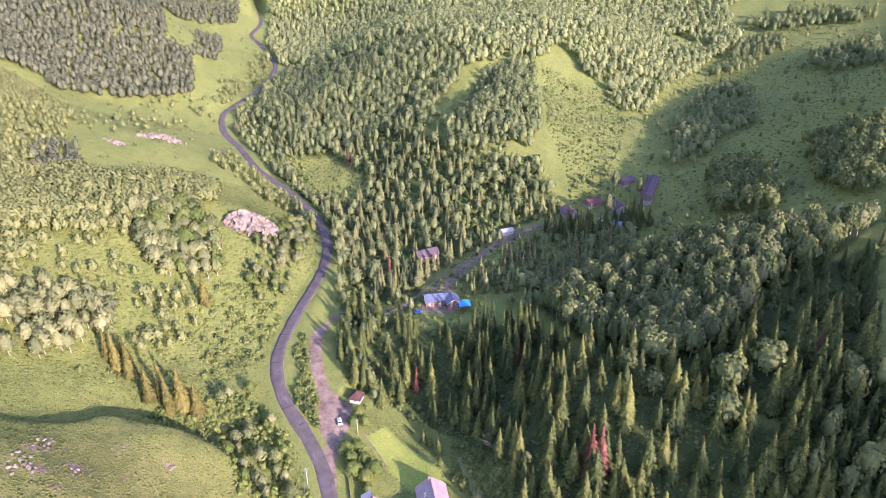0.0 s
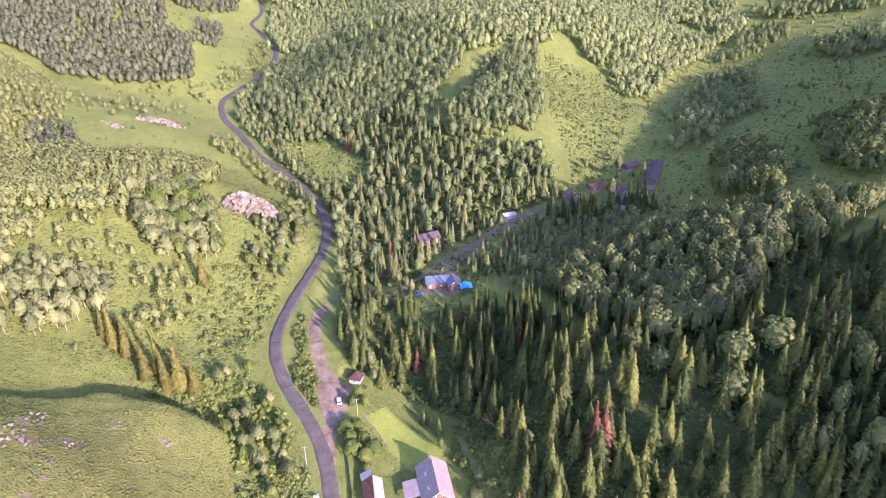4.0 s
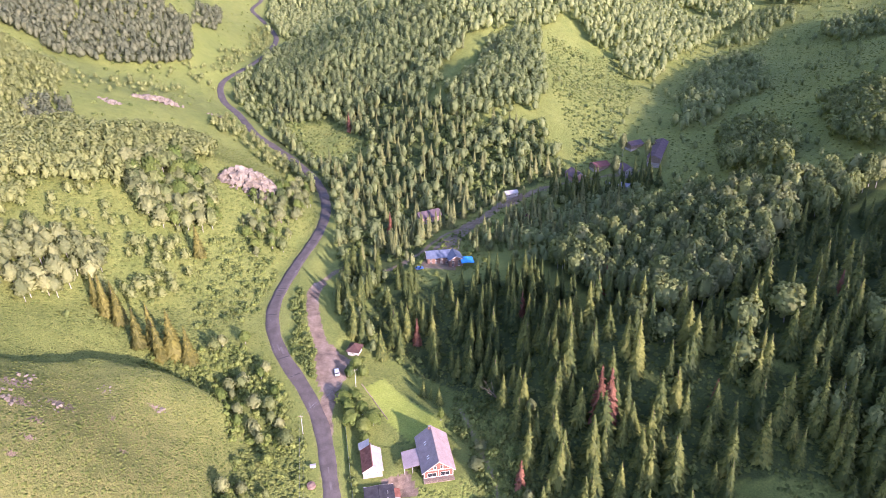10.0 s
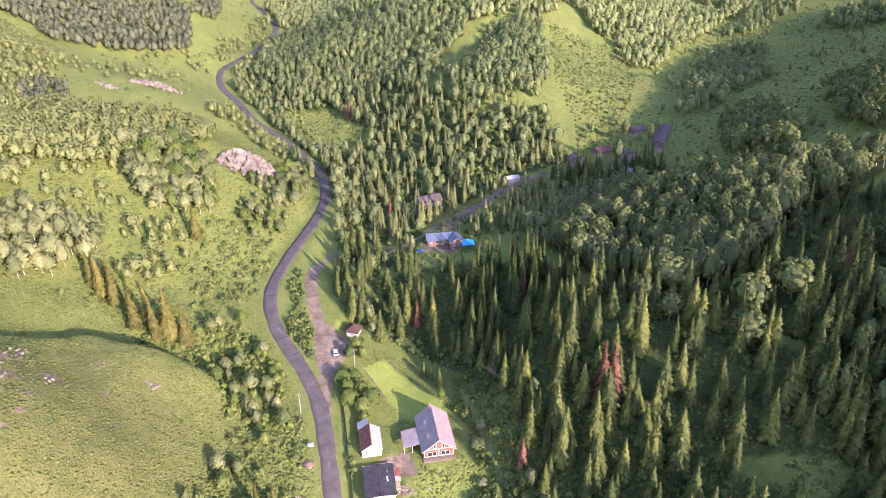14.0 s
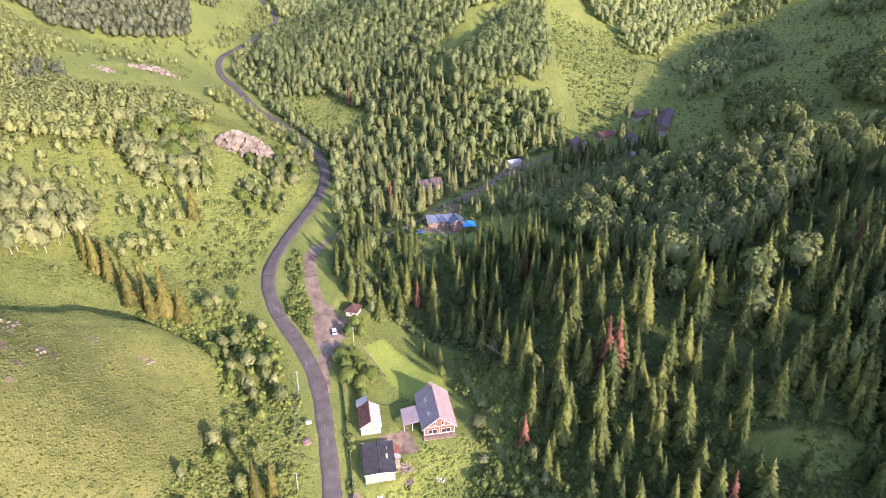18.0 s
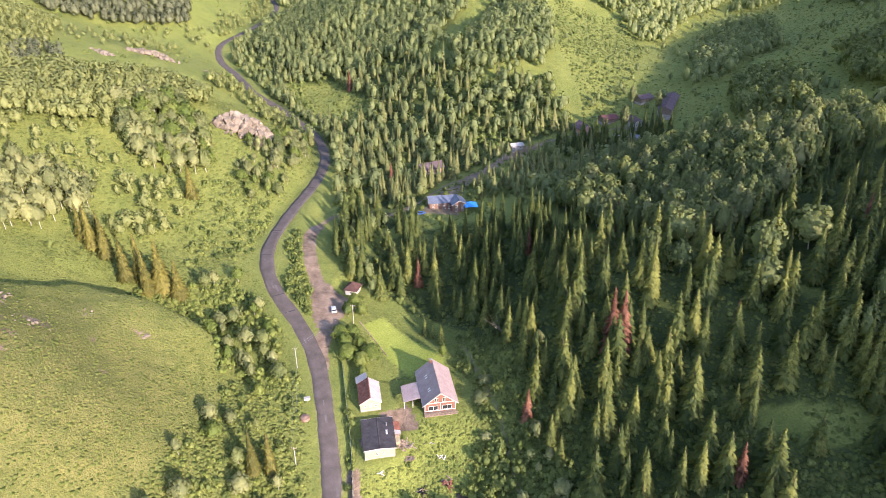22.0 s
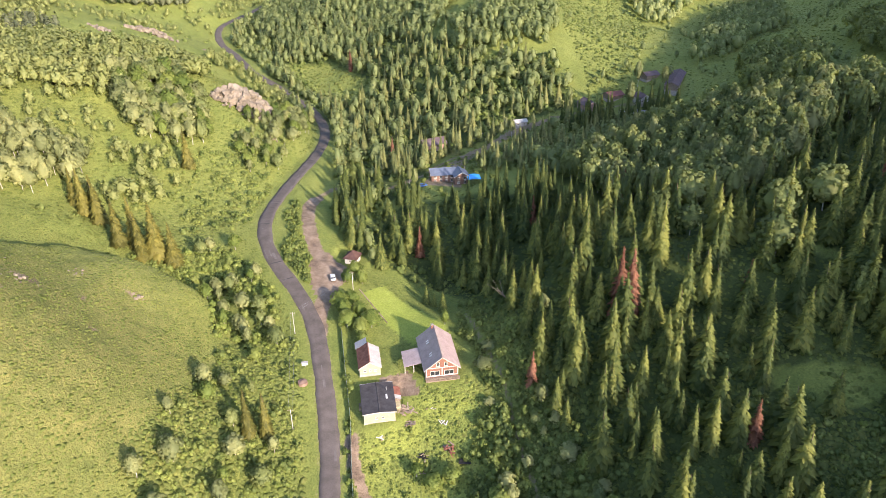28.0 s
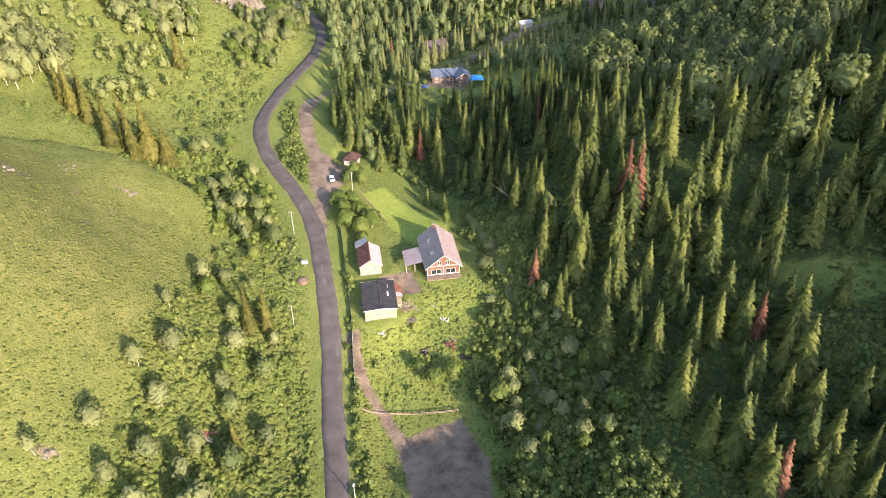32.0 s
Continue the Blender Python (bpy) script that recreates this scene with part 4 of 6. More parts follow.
# Garden trees: x, y, height, width.
for x, y, h, w in ((-35.0, 181.0, 7.5, 11), (-33.5, 176.5, 7, 10), (-37.2, 185.5, 7, 10), (-28.5, 174.0, 6.5, 10), (-25.5, 177.5, 7, 10), (-30.0, 182.0, 6.5, 9), (-33.5, 188.0, 6, 8), (-27.5, 169.5, 5, 7), (-34.5, 205.0, 7, 7.5), (-36.5, 200.0, 6, 6), (-8.1, 126.4, 5, 7), (-1.1, 181.1, 6.5, 5), (-3.5, 123.5, 4.5, 8), (1.5, 125.5, 4.5, 7), (-31.5, 201, 6, 6)):
    tree("garden_tree", YOUNG_MESHES[int(h * 3) % 5], LEAF_TRUNK_MESH, x, y, h, w, "bright green garden tree with a broad crown", "tree", "garden trees", x)
tree("willow_tree", YOUNG_MESHES[3], LEAF_TRUNK_MESH, 14.3, 116.6, 6.5, 10, "round yellow-green willow at the garden's edge", "tree", "", 0.4)
for x, y, h in ((102, 367, 17), (112, 392, 15), (124, 380, 14), (31, 352, 11), (28, 348, 10), (34, 349, 11), (13, 299, 8), (17, 307, 9), (24, 318, 8), (7, 297, 6), (20, 338, 9), (47, 359, 8), (-16, 276, 9), (-19, 283, 8)):
    tree("birch_tree", PALE_MESHES[2], LEAF_TRUNK_MESH, x, y, h, h * 0.75, "slim pale birch standing among the valley buildings", "tree", "birches among the buildings", x)

for x, y, h, w in ((11, 159, 3.2, 9), (13, 166, 2.8, 7), (30, 171, 7, 7), (12.5, 146, 3.0, 8), (22, 126, 5.5, 8), (16, 108, 4.0, 8), (26, 112, 5.5, 8), (20, 98, 5.0, 9), (33, 126, 6.0, 8)):
    tree("willow_shrub", PALE_MESHES[int(x) % 5], LEAF_TRUNK_MESH, x, y, h, w, "silvery green willow shrub beside the forest trail", "shrub", "willows by the trail", x)
for x, y, h in ((-8, 197, 8), (-2, 191, 8.5), (-5, 195, 6)):
    tree("fir_tree", FIR_MESHES[int(h) % 5], FIR_TRUNK_MESH, x, y, h, h * 1.4, "small bushy fir at the lawn's edge", "fir tree", "firs at the lawn", x)

HILLSIDE = [(-430, 200), (-430, 900), (-260, 1040), (-200, 760), (-205, 560), (-90, 400), (-78, 300), (-82, 225), (-100, 190), (-200, 200)]
RIGHT_SIDE = [(60, 300), (78, 382), (160, 520), (250, 650), (430, 800), (430, 300), (220, 180), (200, 260), (100, 300)]

# ---------------------------------------------------------------- far woods and undergrowth, as stuff
rows = [spots_of(rest_firs, 3, 11, 20, 1.2, 21), spots_of(scattered(FIR_EAST, 6.4, 30, (), 0.75), 3, 13, 21, 1.3, 31), spots_of(scattered(LEAF_RIGHT, 4.8, 57, (), 0.85), 3, 12, 20, 1.35, 58), spots_of(scattered(BARN_FIRS, 4.0, 18, (), 0.7, -0.5), 3, 12, 18, 1.1, 28), spots_of(scattered(LODGE_FIRS, 6.2, 181, (), 0.75), 3, 16, 22, 1.05, 182)]
stuff("conifer_forest", FIR_MID, rows, FIR, "dark green fir forest covering the near hillside", "forest")
rows = [spots_of(scattered(VILLAGE_FIRS, 5.0, 17, (), 0.6, 0.3), 3, 10, 17, 1.1, 27), spots_of(scattered(RIVER_FIRS, 6.0, 16, (), 0.5), 3, 10, 16, 1.25, 26), spots_of(scattered(VALLEY_FIRS, 7.2, 11, (VALLEY_GLADE,), 0.6), 3, 8, 16, 1.35, 22),
        spots_of(scattered(LODGE_BRUSH, 5.0, 32, (), 0.75, 0.3), 3, 9, 15, 1.2, 33), spots_of(scattered(ROAD_WOOD, 12, 34, (), 0.4), 3, 8, 14, 1.2, 35), spots_of(np.concatenate([scattered(HILL_WEST, 15, 12, (), 0.5), scattered(HILL_TOP, 17, 12, (), 0.4), scattered(HILL_BACK, 16, 12, (), 0.5)]), 3, 11, 16, 1.2, 23)]
stuff("valley_conifers", FIR_FAR, rows, FIR_HAZED, "firs mixed into the valley forest, their green lightened for haze", "forest")
remote_wood = np.concatenate([scattered(HILL_BACK, 5.8, 13, (), 0.9), scattered(HILL_CROWN, 6.4, 13, (), 0.9), scattered(VALLEY_HEAD, 5.6, 13, (HEAD_GLADE,), 0.86), scattered(HILL_TOP, 5.2, 13, (), 0.92)])
mid_wood = np.concatenate([scattered(HILL_WEST, 4.9, 41, (VALLEY_GLADE,), 0.92), scattered(HILL_DOME, 4.7, 42, (), 0.94)])
stuff("remote_forest", LEAF_REMOTE, [spots_of(remote_wood, 4, 8.5, 14, 1.1, 29)], LEAF_FAR_MAT, "grey-green forest covering the remote hills, haze put into its colour", "forest")
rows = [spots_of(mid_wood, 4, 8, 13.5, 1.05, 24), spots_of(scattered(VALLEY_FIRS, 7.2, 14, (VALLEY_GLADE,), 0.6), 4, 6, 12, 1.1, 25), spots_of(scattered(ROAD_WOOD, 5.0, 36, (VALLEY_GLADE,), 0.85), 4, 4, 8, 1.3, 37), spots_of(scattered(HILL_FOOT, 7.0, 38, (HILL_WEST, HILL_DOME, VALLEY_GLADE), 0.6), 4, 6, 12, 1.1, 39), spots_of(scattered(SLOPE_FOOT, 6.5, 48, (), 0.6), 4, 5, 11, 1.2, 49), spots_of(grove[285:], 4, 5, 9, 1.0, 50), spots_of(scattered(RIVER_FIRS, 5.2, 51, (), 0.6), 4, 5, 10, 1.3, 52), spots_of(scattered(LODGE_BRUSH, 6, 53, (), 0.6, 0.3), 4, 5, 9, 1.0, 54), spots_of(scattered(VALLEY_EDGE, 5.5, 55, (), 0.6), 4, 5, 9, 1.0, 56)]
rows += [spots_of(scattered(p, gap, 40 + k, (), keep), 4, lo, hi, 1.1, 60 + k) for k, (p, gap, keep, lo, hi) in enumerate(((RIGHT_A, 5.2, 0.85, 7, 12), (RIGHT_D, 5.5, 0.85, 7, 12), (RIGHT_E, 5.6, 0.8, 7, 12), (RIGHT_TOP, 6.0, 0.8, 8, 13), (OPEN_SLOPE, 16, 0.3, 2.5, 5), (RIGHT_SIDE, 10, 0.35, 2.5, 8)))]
stuff("broadleaf_forest", LEAF_FAR, rows, LEAF_FAR_MAT, "birch and aspen forest covering the hillsides, leaf colour lightened for haze", "forest")
stuff("aspen_grove", LEAF_GROVE, [spots_of(leafs[285:], 4, 12, 17, 1.0, 66), spots_of(scattered(RIGHT_B, 4.6, 43, (), 0.95), 4, 9, 14, 1.0, 68), spots_of(scattered(RIGHT_C, 4.8, 44, (), 0.95), 4, 9, 14, 1.0, 69)], LEAF, "round-crowned aspens covering the back of the wooded hill", "forest")
rows = [spots_of(scattered(p, gap, 160 + k, (), keep), 4, lo, hi, 1.15, 180 + k) for k, (p, gap, keep, lo, hi) in enumerate(((ROAD_TOP, 5.5, 0.6, 4, 7.5), (LEFT_CREST, 3.5, 0.95, 7.5, 11), (LEFT_SLOPE, 6, 0.3, 3, 7), (LEFT_APRON, 4.8, 0.3, 3, 8), (OUTCROP_WOOD, 4.2, 0.8, 4, 8), (LEFT_BANK, 3.6, 0.93, 4, 8), (LEFT_BAND, 5.2, 0.5, 5, 9), (LEFT_BRIGHT, 4.0, 0.85, 5, 9)))]
stuff("birch_forest", LEAF_GROVE, rows, LEAF_SLOPE, "pale grey-green birch groves on the sunny slopes", "forest")
rows = [spots_of(scattered(p, gap, 170 + k, (), keep), 4, lo, hi, 1.05, 190 + k) for k, (p, gap, keep, lo, hi) in enumerate(((LEFT_TOP, 4.7, 0.93, 8, 12.5), (LEFT_FAR, 6.0, 0.85, 8, 12), (LEFT_KNOT, 5.0, 0.9, 7, 11), (LEFT_CLUMP, 4.4, 0.93, 7, 10)))]
stuff("slope_forest", LEAF_FAR, rows, LEAF_DARK, "dense grey-green aspen forest on the upper slope", "forest")

rows = [spots_of(scattered(HILLSIDE, 9, 90, (), 0.4), 3, 0.6, 2.2, 1.1, 91), spots_of(scattered(OPEN_SLOPE, 4.5, 94, (), 0.5), 3, 0.5, 2.0, 1.2, 95), spots_of(scattered(SLOPE_FOOT, 3.0, 96, (), 0.8), 3, 0.8, 3.0, 1.2, 97), spots_of(scattered(ROAD_WOOD, 3.4, 98, (), 0.7), 3, 0.8, 2.8, 1.2, 99)]
stuff("hillside_scrub", BUSH_FAR, rows, SHRUB, "low green scrub scattered over the open slopes", "shrubs")

# Brush along the road, the stream and the garden; herbs over the near slopes.
rows = [spots_of(scattered(p, gap, 100 + k, (), keep, 0.2), 3, lo, hi, 0.9, 130 + k) for k, (p, gap, keep, lo, hi) in enumerate((
    (MEADOW_BRUSH, 3.2, 0.45, 0.6, 2.4), (BETWEEN_ROADS, 2.0, 0.8, 0.8, 2.6), (VERGE, 2.2, 0.7, 0.8, 2.4), (GARDEN_BRUSH, 2.4, 0.8, 1.0, 3.6), (STREAM_BRUSH, 2.8, 0.7, 0.9, 3.0),
    (SPUR_FOOT, 2.4, 0.7, 0.6, 1.9), (VALLEY_EDGE, 4.5, 0.5, 1.0, 3.0), (GLADE, 4.0, 0.4, 0.8, 2.2), (SLOPE_BRUSH, 3.6, 0.5, 0.8, 2.6), (GARDEN, 7, 0.35, 0.6, 1.6), (LODGE_BRUSH, 3, 0.7, 0.8, 2.6), (VILLAGE, 4.5, 0.4, 0.7, 2.2), (HOUSE_SIDE, 2.6, 0.6, 0.6, 2.6), (GARDEN_WOOD, 2.3, 0.8, 0.8, 2.8)))]
stuff("roadside_brush", BUSH_SHAPES, rows, SHRUB, "dense green brush along the road, stream and garden", "shrubs")
rows = [spots_of(scattered(p, gap, 110 + k, (), keep, 0.2), 3, lo, hi, 0.95, 150 + k) for k, (p, gap, keep, lo, hi) in enumerate((
    (MEADOW_BRUSH, 1.9, 0.75, 0.3, 1.3), (BETWEEN_ROADS, 2.2, 0.6, 0.6, 1.8), (SPUR_FOOT, 2.2, 0.7, 0.6, 2.2), (BEND_STRIP, 2.2, 0.7, 0.6, 2.2), (GARDEN_BRUSH, 2.3, 0.6, 0.6, 2.4), (VERGE, 1.9, 0.6, 0.4, 1.6), (SLOPE_BRUSH, 2.8, 0.5, 0.4, 1.4), (GLADE, 2.2, 0.6, 0.5, 1.5), (EAST_FLOOR, 3.4, 0.5, 0.5, 1.6), (GARDEN, 1.6, 0.6, 0.25, 0.8), (HOUSE_SIDE, 2.4, 0.5, 0.3, 1.0)))]
stuff("fresh_brush", BUSH_MID, rows, LEAF_YOUNG, "bright yellow-green brush and tall herbs beside the road", "shrubs")
rows = [spots_of(scattered(FIR_MAIN, 3.8, 120, (), 0.45), 3, 0.6, 2.4, 1.0, 121), spots_of(scattered(FIR_NEAR, 3.0, 122, (), 0.5), 3, 0.5, 2.4, 1.0, 123), spots_of(scattered(FIR_RIGHT, 4.5, 124, (), 0.7), 3, 1, 3.2, 1.0, 125), spots_of(scattered(VALLEY_FIRS, 5, 126, (VALLEY_GLADE,), 0.6), 3, 1, 3.4, 1.1, 127), spots_of(scattered(FIR_EAST, 4.5, 131, (), 0.6), 3, 0.8, 3.0, 1.0, 132), spots_of(scattered(LEAF_RIGHT, 4, 133, (), 0.7), 3, 0.8, 3.0, 1.0, 134), spots_of(scattered(GLADE, 2.6, 128, (), 0.6), 3, 0.5, 1.8, 1.1, 129), spots_of(scattered(STREAM_FLOOR, 2.8, 177, (), 0.6), 3, 0.6, 2.6, 1.0, 178)]
stuff("forest_undergrowth", BUSH_MID, rows, SHRUB, "low green undergrowth between the forest trees", "shrubs")
NEAR_MEADOW = [(-170, 60), (-170, 190), (-135, 205), (-100, 240), (-78, 230), (-66, 205), (-50, 175), (-30, 110), (-20, 50), (-120, 45)]
VALLEY_FLOOR = [(-34, 180), (-25, 115), (-18, 60), (42, 55), (40, 104), (24, 140), (20, 165), (6, 205), (-32, 215), (-48, 240), (-40, 205), (-30, 200)]
rows = [spots_of(scattered(RIGHT_SIDE, 3.4, 92, (), 0.8), 5, 0.2, 0.6, 2.6, 93), spots_of(scattered(MEADOW_SLOPE, 1.7, 144, (), 0.85, 0.2), 5, 0.2, 0.6, 2.0, 145), spots_of(scattered(STREAM_FLOOR, 1.3, 173, (), 0.85), 5, 0.2, 0.7, 1.8, 174), spots_of(scattered([(92, 122), (125, 116), (152, 150), (132, 178), (104, 156)], 1.7, 179, (), 0.85), 5, 0.2, 0.6, 2.0, 180), spots_of(scattered(EAST_FLOOR, 1.5, 175, (), 0.85), 5, 0.2, 0.6, 2.0, 176), spots_of(scattered(GLADE, 1.4, 146, (), 0.8, 0.0), 5, 0.25, 0.7, 1.6, 147), spots_of(scattered(NEAR_MEADOW, 0.95, 140, (), 0.88, 0.0), 5, 0.10, 0.30, 2.6, 141), spots_of(scattered(VALLEY_FLOOR, 0.9, 142, (), 0.9, 0.0), 5, 0.10, 0.34, 2.3, 143), spots_of(scattered(HOUSE_SIDE, 1.1, 165, (), 0.85, 0.0), 5, 0.25, 0.8, 1.4, 166), spots_of(scattered(GLADE, 1.2, 167, (), 0.8), 5, 0.25, 0.7, 1.5, 168), spots_of(scattered(FIR_NEAR, 1.6, 169, (), 0.8), 5, 0.2, 0.6, 2.0, 170), spots_of(scattered(FIR_MAIN, 2.0, 171, (), 0.8), 5, 0.2, 0.6, 2.0, 172), spots_of(scattered(VILLAGE, 1.9, 158, (), 0.7, -0.8), 5, 0.2, 0.7, 1.6, 159), spots_of(scattered(VALLEY_GLADE, 3, 161, (), 0.8), 5, 0.4, 1.2, 1.7, 162), spots_of(scattered(OPEN_SLOPE, 2.6, 163, (), 0.8), 5, 0.3, 1.0, 1.8, 164), spots_of(scattered(MEADOW_BRUSH, 1.1, 148, (), 0.8, 0.0), 5, 0.2, 0.6, 2.0, 149)]
stuff("meadow_herbs", TUFTS, rows, HERB, "tall green and straw-coloured meadow herbs", "grass")


# ---------------------------------------------------------------- buildings
WALL_YELLOW = surface("pale_yellow_plaster", (0.34, 0.30, 0.19), (0.44, 0.40, 0.27), 1.0, 0.9)
WALL_BRICK = surface("red_brick_wall", (0.16, 0.075, 0.055), (0.26, 0.135, 0.10), 2.2, 0.9)
WALL_LODGE = surface("brown_brick_wall", (0.15, 0.088, 0.068), (0.235, 0.15, 0.115), 2.2, 0.9)
WALL_WHITE = surface("white_plaster", (0.36, 0.35, 0.33), (0.47, 0.46, 0.44), 0.8, 0.9)
WALL_PINK = surface("pink_plaster", (0.33, 0.20, 0.175), (0.42, 0.28, 0.24), 0.8, 0.9)
WALL_WOOD = surface("grey_boards", (0.13, 0.105, 0.085), (0.27, 0.22, 0.18), 1.5, 0.9)
ROOF_PINK = surface("pinkish_metal_roof", (0.28, 0.222, 0.22), (0.38, 0.31, 0.305), 0.5, 0.45)
ROOF_BLACK = surface("black_roofing_felt", (0.035, 0.034, 0.037), (0.075, 0.07, 0.075), 0.5, 0.8)
ROOF_RUST = surface("rusty_sheet_roof", (0.15, 0.055, 0.04), (0.30, 0.13, 0.09), 0.9, 0.8)
ROOF_PALE = surface("pale_sheet_roof", (0.32, 0.31, 0.31), (0.45, 0.44, 0.435), 0.6, 0.6, 0.0)
ROOF_BLUE = surface("blue_grey_metal_roof", (0.085, 0.108, 0.155), (0.135, 0.165, 0.225), 0.5, 0.7)
ROOF_RED = surface("dull_red_metal_roof", (0.11, 0.045, 0.042), (0.17, 0.075, 0.07), 0.5, 0.7)
ROOF_MAUVE = surface("mauve_metal_roof", (0.085, 0.062, 0.07), (0.14, 0.105, 0.115), 0.4, 0.9)
ROOF_GREY = surface("grey_sheet_roof", (0.22, 0.24, 0.27), (0.36, 0.38, 0.41), 0.5, 0.85)
ROOF_DARK = surface("dark_red_tin_roof", (0.06, 0.032, 0.028), (0.11, 0.062, 0.054), 0.7, 0.7)
TANK_RUST = surface("faded_rust", (0.17, 0.11, 0.085), (0.27, 0.185, 0.145), 0.8, 0.9)
TARP = surface("bright_blue_tarpaulin", (0.02, 0.23, 0.62), (0.05, 0.38, 0.85), 0.8, 0.5)
CONCRETE = surface("rough_concrete", (0.24, 0.23, 0.22), (0.38, 0.36, 0.34), 1.0, 0.95)
TRIM = surface("white_trim_paint", (0.46, 0.44, 0.40), (0.58, 0.56, 0.52), 2.0, 0.6)
TIMBER = surface("weathered_timber", (0.20, 0.15, 0.11), (0.40, 0.32, 0.24), 2.5, 0.9, 0, 0.02, 20, 0.25)
SHEET_FENCE = surface("pale_blue_green_sheet", (0.28, 0.40, 0.40), (0.40, 0.52, 0.51), 0.8, 0.5, 0, 0.01, 15, 0.1)
STEEL = surface("galvanised_steel", (0.30, 0.30, 0.30), (0.45, 0.45, 0.45), 2.0, 0.4, 0.7)
RUBBER = surface("black_rubber", (0.015, 0.015, 0.015), (0.03, 0.03, 0.03), 4.0, 0.8)
PAINT_WHITE = surface("white_car_paint", (0.72, 0.72, 0.72), (0.80, 0.80, 0.80), 0.5, 0.25)
PAINT_BLUE = surface("blue_car_paint", (0.05, 0.12, 0.30), (0.08, 0.17, 0.38), 0.5, 0.25)
PAINT_GREY = surface("grey_car_paint", (0.16, 0.16, 0.17), (0.22, 0.22, 0.23), 0.5, 0.25)
CONCRETE_POLE = surface("pale_concrete_pole", (0.38, 0.37, 0.35), (0.50, 0.48, 0.45), 1.5, 0.9)
PANE, pn, pl_, pb = material("window_glass", 0.08)
pb.inputs["Base Color"].default_value = (0.03, 0.035, 0.04, 1)
pb.inputs["Specular IOR Level"].default_value = 0.6


def window(parent, w, l, side, u, z, wide, high, mat=None, name="window"):
    """A framed window with a pane and a sill, standing proud of a wall side: f, b, l or r."""
    turn = {"f": 0, "r": 90, "b": 180, "l": 270}[side]
    reach = l / 2 if side in "fb" else w / 2
    e = part(name, boxes((-wide / 2, -0.06, 0, -wide / 2 + 0.12, 0.02, high), (wide / 2 - 0.12, -0.06, 0, wide / 2, 0.02, high), (-wide / 2 + 0.12, -0.06, high - 0.12, wide / 2 - 0.12, 0.02, high),
                         (-wide / 2 + 0.12, -0.06, 0, wide / 2 - 0.12, 0.02, 0.12), (-0.05, -0.055, 0.12, 0.05, 0.02, high - 0.12)), mat or TRIM, parent)
    a = radians(turn)
    # outward normal of the side, and its sideways direction
    c, s = math.cos(a), math.sin(a)
    e.matrix_basis = Matrix.Translation((s * reach + c * u, -c * reach + s * u, z)) @ pose(0, 0, 0, 0, 0, turn)
    part("pane", boxes((-wide / 2 + 0.1, -0.03, 0.1, wide / 2 - 0.1, -0.01, high - 0.1)), PANE, e, "dark window glass")
    part("sill", boxes((-wide / 2 - 0.08, -0.16, -0.07, wide / 2 + 0.08, 0.02, -0.003)), mat or TRIM, e)
    return e


def slope(x0, z0, x1, z1, y0, y1, thick=0.14, wave=0.0):
    """A roof slab from the eave (x0, z0) to the ridge (x1, z1), with raised seams."""
    bm = prism([(x0, z0), (x1, z1), (x1, z1 + thick), (x0, z0 + thick)], y0, y1)
    if wave:
        n = int((y1 - y0) / wave)
        for k in range(1, n):
            y = y0 + (y1 - y0) * k / n
            d = 0.05
            vs = [bm.verts.new(p) for p in ((x0, y - d, z0 + thick), (x0, y, z0 + thick + 0.07), (x0, y + d, z0 + thick), (x1, y - d, z1 + thick), (x1, y, z1 + thick + 0.07), (x1, y + d, z1 + thick))]
            bm.faces.new((vs[0], vs[1], vs[4], vs[3]))
            bm.faces.new((vs[1], vs[2], vs[5], vs[4]))
    return bm


